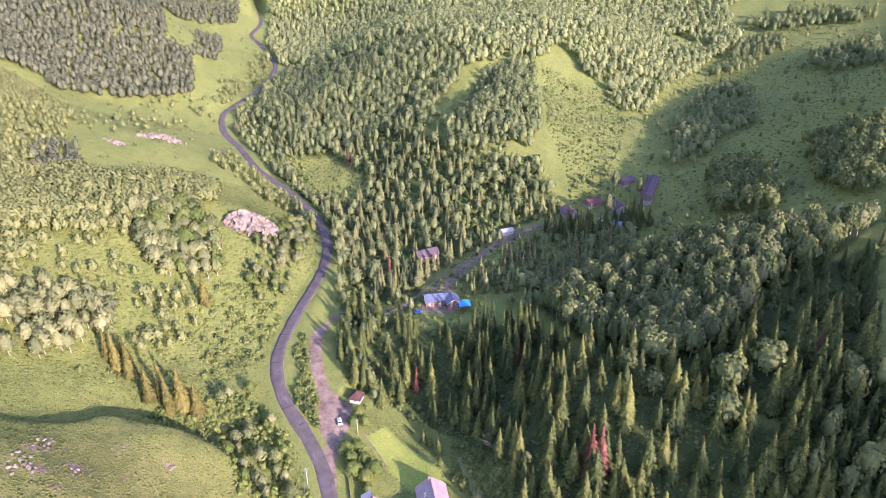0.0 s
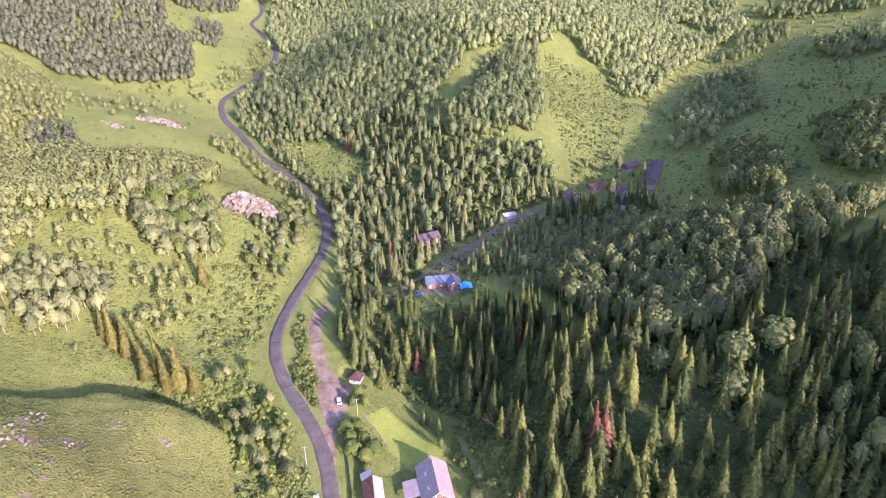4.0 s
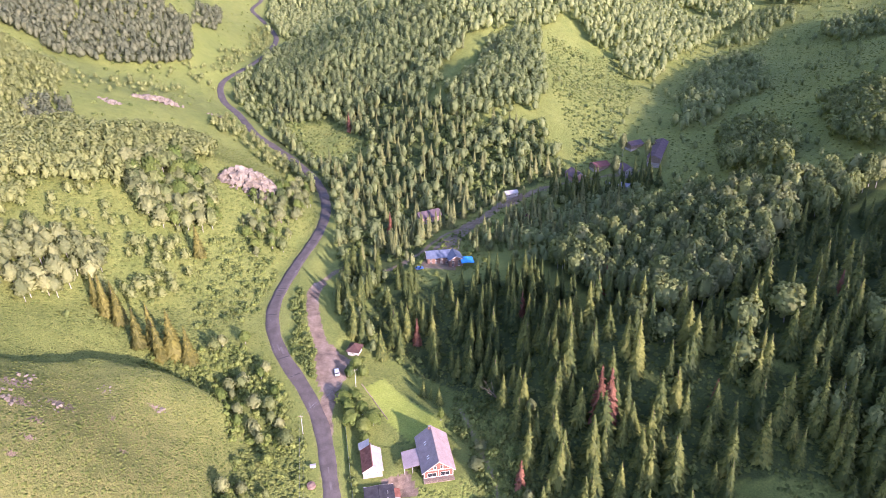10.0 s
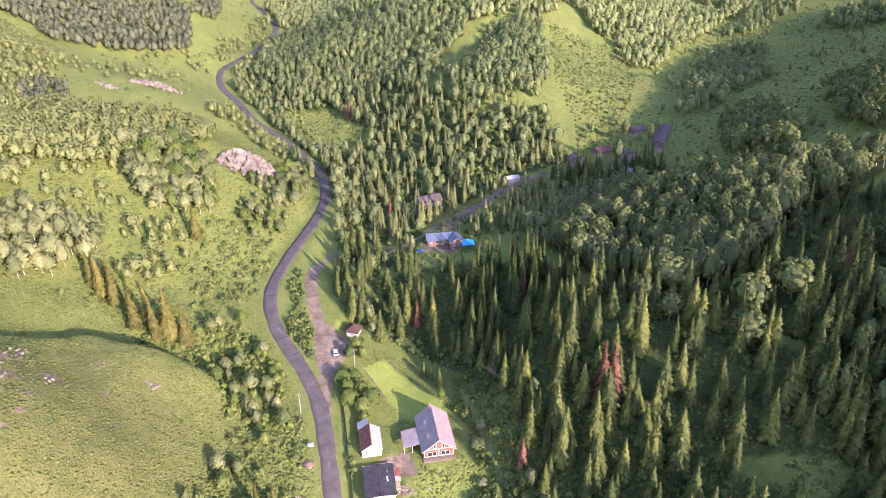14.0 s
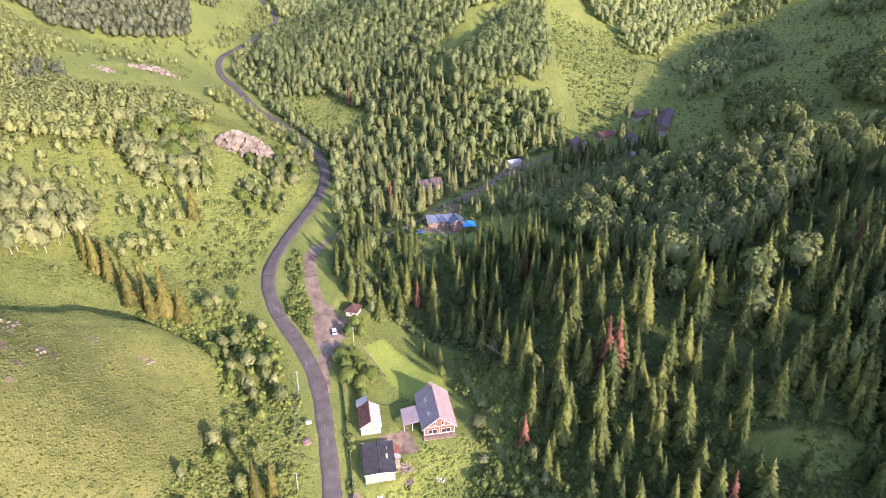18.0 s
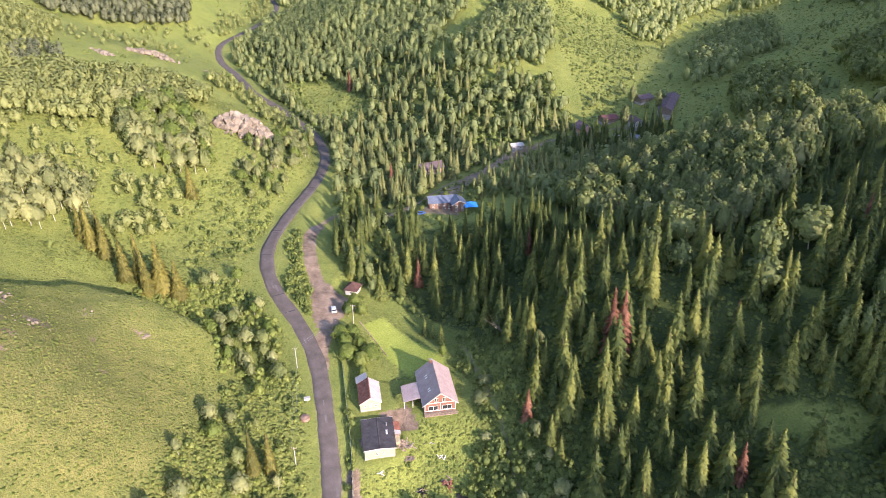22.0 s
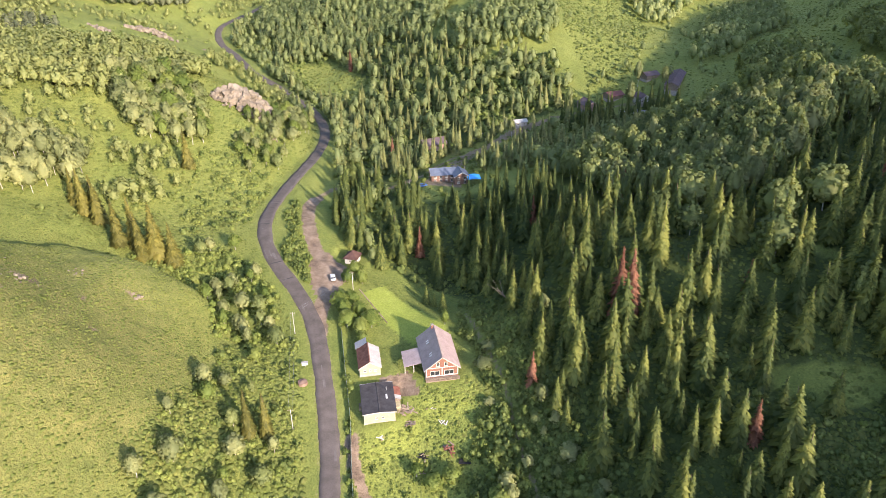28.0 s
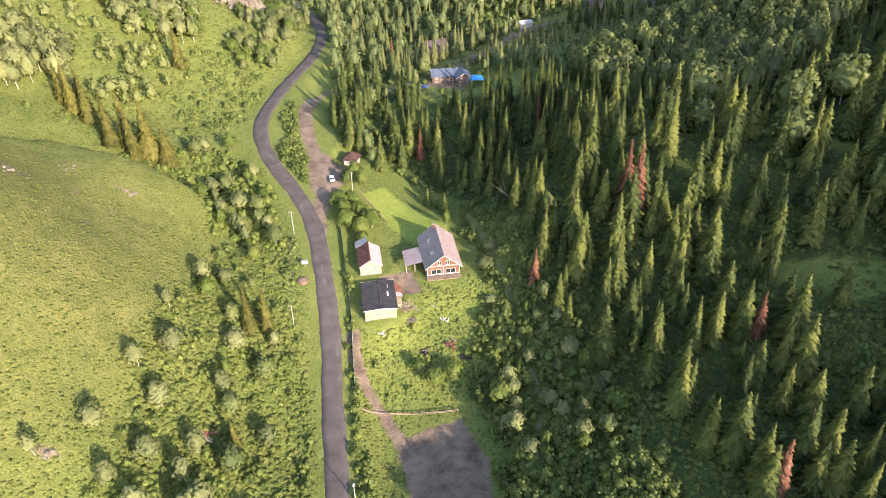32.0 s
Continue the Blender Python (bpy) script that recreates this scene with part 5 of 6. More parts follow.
def house(name, x, y, z, yaw, w, l, eave, ridge, wall, roof, label, category="house", over=0.55, windows=(), right_roof=None, chimney=None, door=None, group="", wave=0, base=0.5):
    """A gabled house: footing, walls, two roof slopes, ridge cap, gable boards, windows, door and chimney."""
    e = thing(name, pose(x, y, z, 0, 0, yaw), label, category, group)
    part("foundation", boxes((-w / 2 - 0.08, -l / 2 - 0.08, -2.6, w / 2 + 0.08, l / 2 + 0.08, base)), CONCRETE, e, "rough grey concrete footing")
    part("wall", prism([(-w / 2, base), (w / 2, base), (w / 2, eave), (0, ridge), (-w / 2, eave)], -l / 2, l / 2), wall, e)
    k = (ridge - eave) / (w / 2)
    for sgn, mat in ((-1, roof), (1, right_roof or roof)):
        part("roof_slope", slope(sgn * (w / 2 + over), eave - k * over + 0.02, 0.0, ridge + 0.02, -l / 2 - over, l / 2 + over, 0.14, wave), mat, e)
    part("ridge_cap", prism([(-0.22, ridge + 0.16 - 0.2 * k), (0, ridge + 0.2), (0.22, ridge + 0.16 - 0.2 * k), (0, ridge + 0.28)], -l / 2 - over - 0.02, l / 2 + over + 0.02), roof, e)
    for yy in (-l / 2 - over - 0.06, l / 2 + over + 0.02):
        for sgn in (-1, 1):
            part("gable_board", prism([(sgn * (w / 2 + over), eave - k * over - 0.14), (0, ridge - 0.14), (0, ridge + 0.15), (sgn * (w / 2 + over), eave - k * over + 0.15)], yy, yy + 0.04), TRIM if wall is not WALL_WOOD else WALL_WOOD, e)
    for side, u, zz, ww, hh in windows:
        window(e, w, l, side, u, zz, ww, hh)
    if door:
        side, u, ww, hh = door
        reach = -l / 2 if side == "f" else l / 2
        d = part("door", boxes((u - ww / 2, reach - 0.07, base, u + ww / 2, reach + 0.05, base + hh)), WALL_WOOD, e, "plain wooden door")
        part("handle", boxes((u + ww / 2 - 0.18, reach - 0.12, base + 0.95, u + ww / 2 - 0.1, reach - 0.071, base + 1.05)), STEEL, d)
    if chimney:
        cx, cy, ch = chimney
        c = part("chimney", boxes((cx - 0.35, cy - 0.35, eave, cx + 0.35, cy + 0.35, ch)), WALL_BRICK, e, "red brick chimney")
        part("chimney_cap", boxes((cx - 0.45, cy - 0.45, ch + 0.003, cx + 0.45, cy + 0.45, ch + 0.12)), CONCRETE, c)
    return e


# The big gabled house with its porch and balcony.
W1 = 10.0
big = house("gabled_house", -3.1, 163.0, -13.9, 11, W1, 15.6, 4.3, 8.4, WALL_BRICK, ROOF_PINK, "large brick house with a pinkish metal gable roof", over=0.75, wave=0,
            windows=(("f", -1.25, 4.6, 1.1, 1.5), ("f", 1.25, 4.6, 1.1, 1.5), ("f", -2.2, 1.3, 3.0, 1.7), ("f", 2.2, 1.3, 3.0, 1.7), ("r", -4, 1.5, 1.4, 1.4), ("r", 0, 1.5, 1.4, 1.4), ("r", 4, 1.5, 1.4, 1.4), ("l", 4.5, 1.5, 1.4, 1.4), ("b", -2, 1.5, 1.4, 1.4), ("b", 2, 1.5, 1.4, 1.4)), chimney=(-0.6, 7.4, 9.3))
for sgn in (-1, 1):
    for k in range(1, 19):
        yy = -8.55 + 17.1 * k / 19
        part("roof_seam", prism([(sgn * 5.75, 3.835), (0, 8.55), (0, 8.61), (sgn * 5.75, 3.895)], yy - 0.04, yy + 0.04), ROOF_PINK, big)
for zz in (4.05, 0.95):
    part("band", boxes((-W1 / 2 + 0.02, -7.9, zz, W1 / 2 - 0.02, -7.803, zz + 0.22)), TRIM, big, "pale trim band")
for xx in (-W1 / 2, -0.12, W1 / 2 - 0.24):
    part("corner_board", boxes((xx, -7.89, 1.18, xx + 0.24, -7.804, 4.04)), TRIM, big)
bal = part("balcony", boxes((-W1 / 2 - 0.2, -9.6, 0.3, W1 / 2 + 0.2, -7.9, 0.5)), TIMBER, big, "timber terrace with a railing")
for xx in np.linspace(-W1 / 2 - 0.1, W1 / 2 + 0.1, 6):
    part("post", boxes((xx - 0.07, -9.55, -1.6, xx + 0.07, -9.41, 1.4)), WALL_WOOD, bal)
part("rail", boxes((-W1 / 2 - 0.2, -9.58, 1.41, W1 / 2 + 0.2, -9.40, 1.5)), WALL_WOOD, bal)
for k in range(30):
    xx = -W1 / 2 + 0.1 + k * (W1 - 0.2) / 29
    part("baluster", boxes((xx - 0.03, -9.51, 0.503, xx + 0.03, -9.45, 1.405)), WALL_WOOD, bal)
porch = part("porch_roof", slope(-11.2, 3.0, -W1 / 2 - 0.8, 3.95, -4.6, 3.2, 0.14), ROOF_PINK, big, "pinkish metal porch roof")
for xx, yy in ((-10.9, -4.3), (-10.9, 2.9), (-8.2, -4.3), (-8.2, 2.9)):
    part("porch_post", boxes((xx - 0.09, yy - 0.09, -1.0, xx + 0.09, yy + 0.09, 3.05)), TRIM, porch)
part("porch_wall", boxes((-10.7, 1.6, 0.0, -W1 / 2 - 0.05, 1.8, 2.9)), WALL_WHITE, porch)
for yy, xs in ((2.0, -2.9), (3.0, -2.9), (-4.4, -2.9), (-3.4, -2.9)):
    part("skylight", prism([(xs - 0.4, 6.03 - 0.4 * 0.0), (xs + 0.4, 6.68), (xs + 0.4, 6.74), (xs - 0.4, 6.09)], yy - 0.2, yy + 0.2), PAINT_WHITE, big, "small white roof light")

# The black-roofed house with its lean-to.
blk = house("black_roofed_house", -20.1, 144.3, -16.4, 10.5, 8.9, 12.0, 4.0, 4.35, WALL_YELLOW, ROOF_BLACK, "low pale yellow house with a black felt roof", over=0.45, wave=0, windows=(("f", -0.9, 1.6, 0.7, 0.9), ("f", 0.9, 1.6, 0.7, 0.9), ("r", -3, 1.6, 1.2, 1.2), ("l", -2, 1.6, 1.2, 1.2), ("l", 2, 1.6, 1.2, 1.2)))
part("roof_edge", boxes((-4.9, 6.47, 4.02, 4.9, 6.6, 4.16)), TRIM, blk)
part("roof_vent", boxes((2.3, -0.9, 4.1, 2.8, 0.9, 4.45)), PAINT_WHITE, blk, "white roof vent")
part("stove_pipe", boxes((2.6, 2.6, 4.3, 2.85, 2.85, 5.6)), STEEL, blk)
lean = part("lean_to", boxes((4.75, 0.6, -1.5, 6.6, 5.4, 2.4)), WALL_WOOD, blk, "board lean-to with a rusty roof")
part("lean_to_roof", slope(6.9, 2.35, 4.7, 3.1, 2.0, 5.7, 0.1), ROOF_RUST, lean)
part("lean_to_roof", slope(6.9, 2.35, 4.7, 3.1, 0.3, 1.95, 0.1), ROOF_PALE, lean)
part("lean_to_annex", boxes((4.75, -1.9, -1.8, 6.5, 0.5, 1.6)), WALL_YELLOW, lean)
part("entry_box", boxes((-5.6, -0.5, -1.0, -4.6, 1.0, 2.0)), WALL_WOOD, blk)

# The shed with a half rusty, half pale roof.
shd = house("shed", -24.3, 159.2, -12.8, 11, 6.3, 9.2, 3.2, 5.3, WALL_YELLOW, ROOF_RUST, "cream shed whose roof is half rusty, half pale sheet", "shed", over=0.4, right_roof=ROOF_PALE, windows=(("f", -1.6, 1.5, 0.8, 0.8), ("f", 1.6, 1.5, 0.8, 0.8), ("f", 0, 1.5, 0.6, 0.8)))
part("rear_roof", slope(-3.9, 3.15, -0.2, 5.0, 4.95, 8.2, 0.12), ROOF_PALE, shd, "pale sheet roof of the rear annex")
part("rear_annex", boxes((-3.1, 5.02, -0.5, 0.6, 7.9, 3.2)), WALL_WOOD, shd)

# The hut by the parking place, with a hipped roof.
hut = thing("hut", pose(-36.9, 216.4, -8.7, 0, 0, -14), "small white hut with a dark red hipped roof", "hut")
part("wall", boxes((-2.2, -2.4, -1.2, 2.2, 2.4, 2.6)), WALL_WHITE, hut)
bm = bmesh.new()
cs = [bm.verts.new(p) for p in ((-2.9, -3.1, 2.5), (2.9, -3.1, 2.5), (2.9, 3.1, 2.5), (-2.9, 3.1, 2.5))]
tp = [bm.verts.new((0, -0.4, 4.9)), bm.verts.new((0, 0.4, 4.9))]
for f in ((cs[0], cs[1], tp[0]), (cs[1], cs[2], tp[1], tp[0]), (cs[2], cs[3], tp[1]), (cs[3], cs[0], tp[0], tp[1]), (cs[3], cs[2], cs[1], cs[0])):
    bm.faces.new(f)
part("roof", bm, ROOF_DARK, hut, "dark red tin hipped roof")
window(hut, 4.4, 4.8, "f", 0, 0.9, 1.0, 1.1)

# The blue-roofed lodge with a blue tarpaulin canopy.
ldg = house("lodge", -3.5, 283.2, -2.9, -80, 7.6, 11.5, 4.3, 6.1, WALL_LODGE, ROOF_BLUE, "two-storey brick lodge with a blue-grey metal roof", over=0.5, windows=tuple(("r", u, zz, 1.1, 1.3) for u in (-4, -1.4, 1.2, 3.8) for zz in (0.8, 2.75)))
wing = house("lodge_wing", 4.6, 280.6, -2.9, 14, 6.6, 7.0, 4.6, 6.5, WALL_LODGE, ROOF_BLUE, "gabled brick wing of the lodge under blue metal", over=0.5, windows=(("f", -1.5, 1.0, 1.1, 1.3), ("f", 1.5, 1.0, 1.1, 1.3), ("f", -1.5, 2.9, 1.1, 1.3), ("f", 1.5, 2.9, 1.1, 1.3)))
can = thing("canopy", pose(10.8, 277.2, -1.9, 0, 0, 8), "bright blue tarpaulin canopy on thin posts", "canopy")
bm = bmesh.new()
bmesh.ops.create_grid(bm, x_segments=8, y_segments=8, size=3.1)
for q in bm.verts:
    q.co.z = 3.3 + 0.35 * math.cos(q.co.x * 0.5) + 0.08 * math.sin(q.co.x * 3 + q.co.y * 2)
bmesh.ops.solidify(bm, geom=bm.faces[:], thickness=0.03)
part("sheet", bm, TARP, can)
for xx, yy in ((-2.9, -2.9), (2.9, -2.9), (-2.9, 2.9), (2.9, 2.9)):
    part("post", boxes((xx - 0.05, yy - 0.05, -1.0, xx + 0.05, yy + 0.05, 3.32)), TIMBER, can)

house("pink_house", -10.0, 348.0, zs(-10, 348), -62, 7.5, 13.0, 3.8, 6.2, WALL_PINK, ROOF_MAUVE, "pink plastered house half hidden behind firs", windows=(("r", -3, 1.2, 1.1, 1.3), ("r", 0, 1.2, 1.1, 1.3), ("r", 3, 1.2, 1.1, 1.3), ("f", 0, 1.2, 1.1, 1.3)))
house("white_cottage", 39.5, 363.0, zs(39.5, 363), -68, 4.2, 7.6, 2.6, 3.6, WALL_WHITE, ROOF_PALE, "low white cottage with a pale sheet roof", windows=(("r", -2, 1.0, 1.0, 1.0), ("r", 2, 1.0, 1.0, 1.0)), over=0.4)
house("red_roofed_pavilion", 96.0, 384.0, zs(96, 384), -66, 7.0, 9.5, 3.0, 4.3, WALL_WOOD, ROOF_RED, "open board pavilion with a dull red roof", over=0.8)
house("long_barn", 132.0, 386.5, zs(132, 386) - 0.5, -24, 7.2, 35.0, 3.4, 5.0, WALL_WOOD, ROOF_MAUVE, "very long low barn with a mauve roof", "barn", over=0.5, windows=tuple(("l", u, 1.2, 1.2, 1.0) for u in (-12, -6, 0, 6, 12)))
house("dark_roofed_barn", 121.0, 402.0, zs(121, 402), -60, 6.5, 10.0, 3.0, 4.4, WALL_WOOD, ROOF_MAUVE, "small board barn with a dull mauve roof", "barn")
house("mauve_roofed_house", 80.0, 375.5, zs(80, 375), 20, 8.0, 10.0, 3.4, 5.8, WALL_PINK, ROOF_MAUVE, "pink house with a mauve roof among tall firs", windows=(("f", -2, 1.2, 1.1, 1.2), ("f", 2, 1.2, 1.1, 1.2)))
house("mauve_roofed_house", 110.0, 373.0, zs(110, 373), 15, 7.0, 9.0, 3.2, 5.2, WALL_WHITE, ROOF_MAUVE, "white house with a mauve roof among tall firs", windows=(("f", -2, 1.2, 1.1, 1.2), ("f", 2, 1.2, 1.1, 1.2)))
house("white_cottage", 107.0, 356.0, zs(107, 356), 60, 4.5, 6.5, 2.6, 3.8, WALL_WHITE, ROOF_GREY, "small white cottage beside the dirt track")

gz = thing("gazebo", pose(46.2, 331.5, zs(46.2, 331.5)), "small wooden gazebo with a pointed red roof", "gazebo")
bm = bmesh.new()
bmesh.ops.create_cone(bm, cap_ends=True, segments=6, radius1=2.4, radius2=0.05, depth=2.4, matrix=Matrix.Translation((0, 0, 3.5)))
part("roof", bm, ROOF_RED, gz)
part("floor_deck", boxes((-1.7, -1.7, -0.8, 1.7, 1.7, 0.2)), TIMBER, gz)
for k in range(6):
    a = k * math.pi / 3
    part("post", boxes((1.7 * math.cos(a) - 0.08, 1.7 * math.sin(a) - 0.08, 0.2, 1.7 * math.cos(a) + 0.08, 1.7 * math.sin(a) + 0.08, 2.4)), TIMBER, gz)


# ---------------------------------------------------------------- vehicles
def car(x, y, yaw, paint, label, z=None):
    """A parked saloon car: body, cabin glass, roof, bumpers, lights, four wheels."""
    e = thing("parked_car", pose(x, y, (zs(x, y) if z is None else z) + 0.02, 0, 0, yaw), label, "car")
    bm = prism([(-2.15, 0.32), (2.15, 0.32), (2.2, 0.62), (2.05, 0.86), (1.0, 0.98), (-1.55, 1.0), (-2.1, 0.9), (-2.2, 0.6)], -0.86, 0.86)
    bmesh.ops.bevel(bm, geom=bm.edges[:], offset=0.05, segments=2, affect="EDGES")
    part("body", bm, paint, e)
    part("cabin_glass", prism([(-1.5, 0.99), (0.95, 0.97), (0.25, 1.40), (-1.0, 1.42)], -0.74, 0.74), PANE, e, "dark car windows")
    bm = prism([(-1.12, 1.405), (0.32, 1.385), (0.2, 1.46), (-0.95, 1.48)], -0.70, 0.70)
    bmesh.ops.bevel(bm, geom=bm.edges[:], offset=0.02, segments=1, affect="EDGES")
    part("roof", bm, paint, e)
    for xx in (-2.22, 2.12):
        part("bumper", boxes((xx, -0.82, 0.36, xx + 0.1, 0.82, 0.56)), RUBBER, e)
    for yy in (-0.62, 0.62):
        part("headlight", boxes((2.1, yy - 0.16, 0.62, 2.215, yy + 0.16, 0.76)), TRIM, e, "clear headlight")
        part("tail_light", boxes((-2.225, yy - 0.14, 0.64, -2.1, yy + 0.14, 0.82)), ROOF_RED, e, "red tail light")
    for xx, yy in ((-1.35, -0.80), (1.35, -0.80), (-1.35, 0.80), (1.35, 0.80)):
        bm = bmesh.new()
        bmesh.ops.create_cone(bm, cap_ends=True, segments=16, radius1=0.32, radius2=0.32, depth=0.2, matrix=Matrix.Translation((xx, yy, 0.32)) @ Matrix.Rotation(radians(90), 4, "X"))
        w = part("wheel", bm, RUBBER, e, "black rubber tyre")
        bm = bmesh.new()
        bmesh.ops.create_cone(bm, cap_ends=True, segments=12, radius1=0.19, radius2=0.19, depth=0.23, matrix=Matrix.Translation((xx, yy, 0.32)) @ Matrix.Rotation(radians(90), 4, "X"))
        part("rim", bm, STEEL, w)
    return e


car(-42.0, 201.3, 105, PAINT_WHITE, "white saloon car parked on the dirt place")
car(-12.4, 274.5, 20, PAINT_BLUE, "blue car parked beside the lodge")
for x, y, yaw, p, lb in ((32.2, 363.6, 30, PAINT_WHITE, "white car parked beside the white cottage"), (9.5, 351.5, 60, PAINT_GREY, "grey car parked on the village yard"), (13, 354.5, 65, PAINT_WHITE, "white car parked on the village yard"),
                         (17, 358.5, 70, PAINT_WHITE, "white car parked under the slope"), (105, 361, 10, PAINT_WHITE, "white car parked between the houses"), (98, 366, -30, PAINT_WHITE, "white car parked on the dirt track")):
    car(x, y, yaw, p, lb)


# ---------------------------------------------------------------- fences, poles, wires
def run_of(points, step):
    line = smooth_line([(x, y) for x, y in points], 0.5)
    d = np.concatenate([[0], np.cumsum(np.linalg.norm(np.diff(line, axis=0), axis=1))])
    s = np.arange(0, d[-1], step)
    return np.stack([np.interp(s, d, line[:, k]) for k in (0, 1)], 1)


fence = thing("fence", pose(0, 0, 0), "pale blue-green sheet fence along the garden beside the road", "fence")
pts = run_of([(-35.3, 175.0), (-34.0, 169.0), (-30.4, 152.0), (-27.8, 140.0), (-25.7, 126.2), (-23.3, 112.0)], 2.4)
hts = ground_z(pts[:, 0], pts[:, 1])
for (x, y), z in zip(pts, hts):
    o = part("post", boxes((-0.06, -0.06, -0.6, 0.06, 0.06, 1.75)), STEEL, fence)
    o.location = (x, y, z)
for k in range(len(pts) - 1):
    a, b = Vector((*pts[k], hts[k])), Vector((*pts[k + 1], hts[k + 1]))
    d = b - a
    bm = bmesh.new()
    n = 12
    top, low = [], []
    side = Vector((d.y, -d.x, 0)).normalized()
    for j in range(n + 1):
        p = a + d * (0.03 + 0.94 * j / n) + side * (0.03 * (1 if j % 2 else -1))
        low.append(bm.verts.new(p + Vector((0, 0, 0.02))))
        top.append(bm.verts.new(p + Vector((0, 0, 1.62 + 0.03 * math.sin(k)))))
    for j in range(n):
        bm.faces.new((low[j], low[j + 1], top[j + 1], top[j]))
    bmesh.ops.solidify(bm, geom=bm.faces[:], thickness=0.02)
    part("panel", bm, SHEET_FENCE, fence)

rail = thing("log_fence", pose(0, 0, 0), "low fence of pale peeled logs across the garden's end", "fence")
pts = run_of([(-22.4, 111.2), (-15.0, 112.8), (-5.0, 113.6), (4.2, 114.2)], 3.2)
hts = ground_z(pts[:, 0], pts[:, 1])


def beam(a, b, r, mat, parent, name, label="", sides=7):
    """A round pole from a to b."""
    a, b = Vector(a), Vector(b)
    bm = bmesh.new()
    m = Matrix.Translation((a + b) / 2) @ (b - a).to_track_quat("Z", "Y").to_matrix().to_4x4()
    bmesh.ops.create_cone(bm, cap_ends=True, segments=sides, radius1=r, radius2=r * 0.85, depth=(b - a).length, matrix=m)
    return part(name, bm, mat, parent, label)


for k in range(len(pts)):
    x, y, z = *pts[k], hts[k]
    beam((x, y, z - 0.5), (x, y, z + 1.0), 0.09, TIMBER, rail, "post")
    if k + 1 < len(pts):
        x2, y2, z2 = *pts[k + 1], hts[k + 1]
        for h in (0.45, 0.9):
            beam((x, y - 0.12, z + h), (x2, y2 - 0.12, z2 + h), 0.10, TIMBER, rail, "rail")

dead = thing("fallen_tree", pose(19, 181, zs(19, 181)), "bare grey fallen tree with forked dry branches", "tree")
beam((4, -2, 0.3), (-3, 1.5, 6.5), 0.16, WALL_WOOD, dead, "trunk")
for k, (a, b) in enumerate((((0.5, -0.2, 3.3), (-3.8, -1.2, 7.6)), ((-0.8, 0.4, 4.5), (-2.0, 3.8, 8.0)), ((-1.6, 0.8, 5.2), (-6.2, 1.0, 8.2)), ((1.6, -0.8, 2.4), (2.0, 1.6, 6.4)), ((-2.4, 1.2, 6.0), (-4.4, 3.0, 9.0)))):
    beam(a, b, 0.075 - 0.006 * k, WALL_WOOD, dead, "branch")

kerb = thing("lawn_edging", pose(0, 0, 0), "dark plank edging along the mown lawn", "edging")
pts = run_of([(-32.0, 197.5), (-26.0, 189.0), (-19.6, 179.4)], 2.0)
hts = ground_z(pts[:, 0], pts[:, 1])
for k in range(len(pts) - 1):
    beam((*pts[k], hts[k] + 0.22), (*pts[k + 1], hts[k + 1] + 0.22), 0.24, TIMBER, kerb, "plank", "", 4)


def pole(x, y, high, label, arm=True, lamp=False):
    e = thing("utility_pole" if not lamp else "street_lamp", pose(x, y, zs(x, y)), label, "pole")
    beam((0, 0, -1.0), (0, 0, high), 0.12, CONCRETE_POLE, e, "shaft", "", 8)
    if arm:
        beam((-0.8, 0, high - 0.4), (0.8, 0, high - 0.4), 0.06, TIMBER, e, "crossarm")
        for xx in (-0.7, 0.0, 0.7):
            beam((xx, 0, high - 0.35), (xx, 0, high - 0.12), 0.06, TRIM, e, "insulator")
    if lamp:
        part("lamp_head", boxes((-0.25, -0.2, high, 0.25, 0.5, high + 0.2)), TRIM, e, "white lamp head")
    return e


POLES = ((-49.7, 171.3, 8.5), (-42.9, 134.2, 8.0), (-34.0, 196.0, 8.5))
for x, y, h in POLES:
    pole(x, y, h, "pale concrete utility pole standing beside the road")
pole(-20.4, 86.0, 6.0, "white-headed street lamp beside the road", False, True)


def wire(a, b, sag, label):
    bm = bmesh.new()
    a, b = Vector(a), Vector(b)
    rings = []
    for k in range(17):
        t = k / 16
        p = a.lerp(b, t) - Vector((0, 0, sag * 4 * t * (1 - t)))
        rings.append([bm.verts.new(p + Vector(o)) for o in ((0.016, 0, 0), (-0.008, 0.014, 0), (-0.008, -0.014, 0))])
    for r, s in zip(rings, rings[1:]):
        for j in range(3):
            bm.faces.new((r[j], r[(j + 1) % 3], s[(j + 1) % 3], s[j]))
    o = part("power_line", bm, ROOF_GREY)
    return tagged(o, label, "cable")


tops = [Vector((x, y, zs(x, y) + h - 0.15)) for x, y, h in POLES]
for dx in (-0.6, 0.6):
    o = Vector((dx, 0, 0))
    wire(tops[1] + o, tops[0] + o, 0.8, "thin grey power line strung between roadside poles")
    wire(tops[0] + o, tops[2] + o, 0.6, "thin grey power line crossing over the road")

# ---------------------------------------------------------------- small things by the road and in the garden
mb = thing("roadside_cabinet", pose(-43.8, 157.3, zs(-43.8, 157.3), 0, 0, 15), "small white roadside cabinet on a post", "cabinet")
part("post", boxes((-0.1, -0.1, -0.4, 0.1, 0.1, 0.9)), STEEL, mb)
part("box", boxes((-0.9, -0.4, 0.9, 0.9, 0.4, 1.7)), PAINT_WHITE, mb)
part("lid", boxes((-1.0, -0.5, 1.703, 1.0, 0.5, 1.8)), ROOF_PALE, mb)
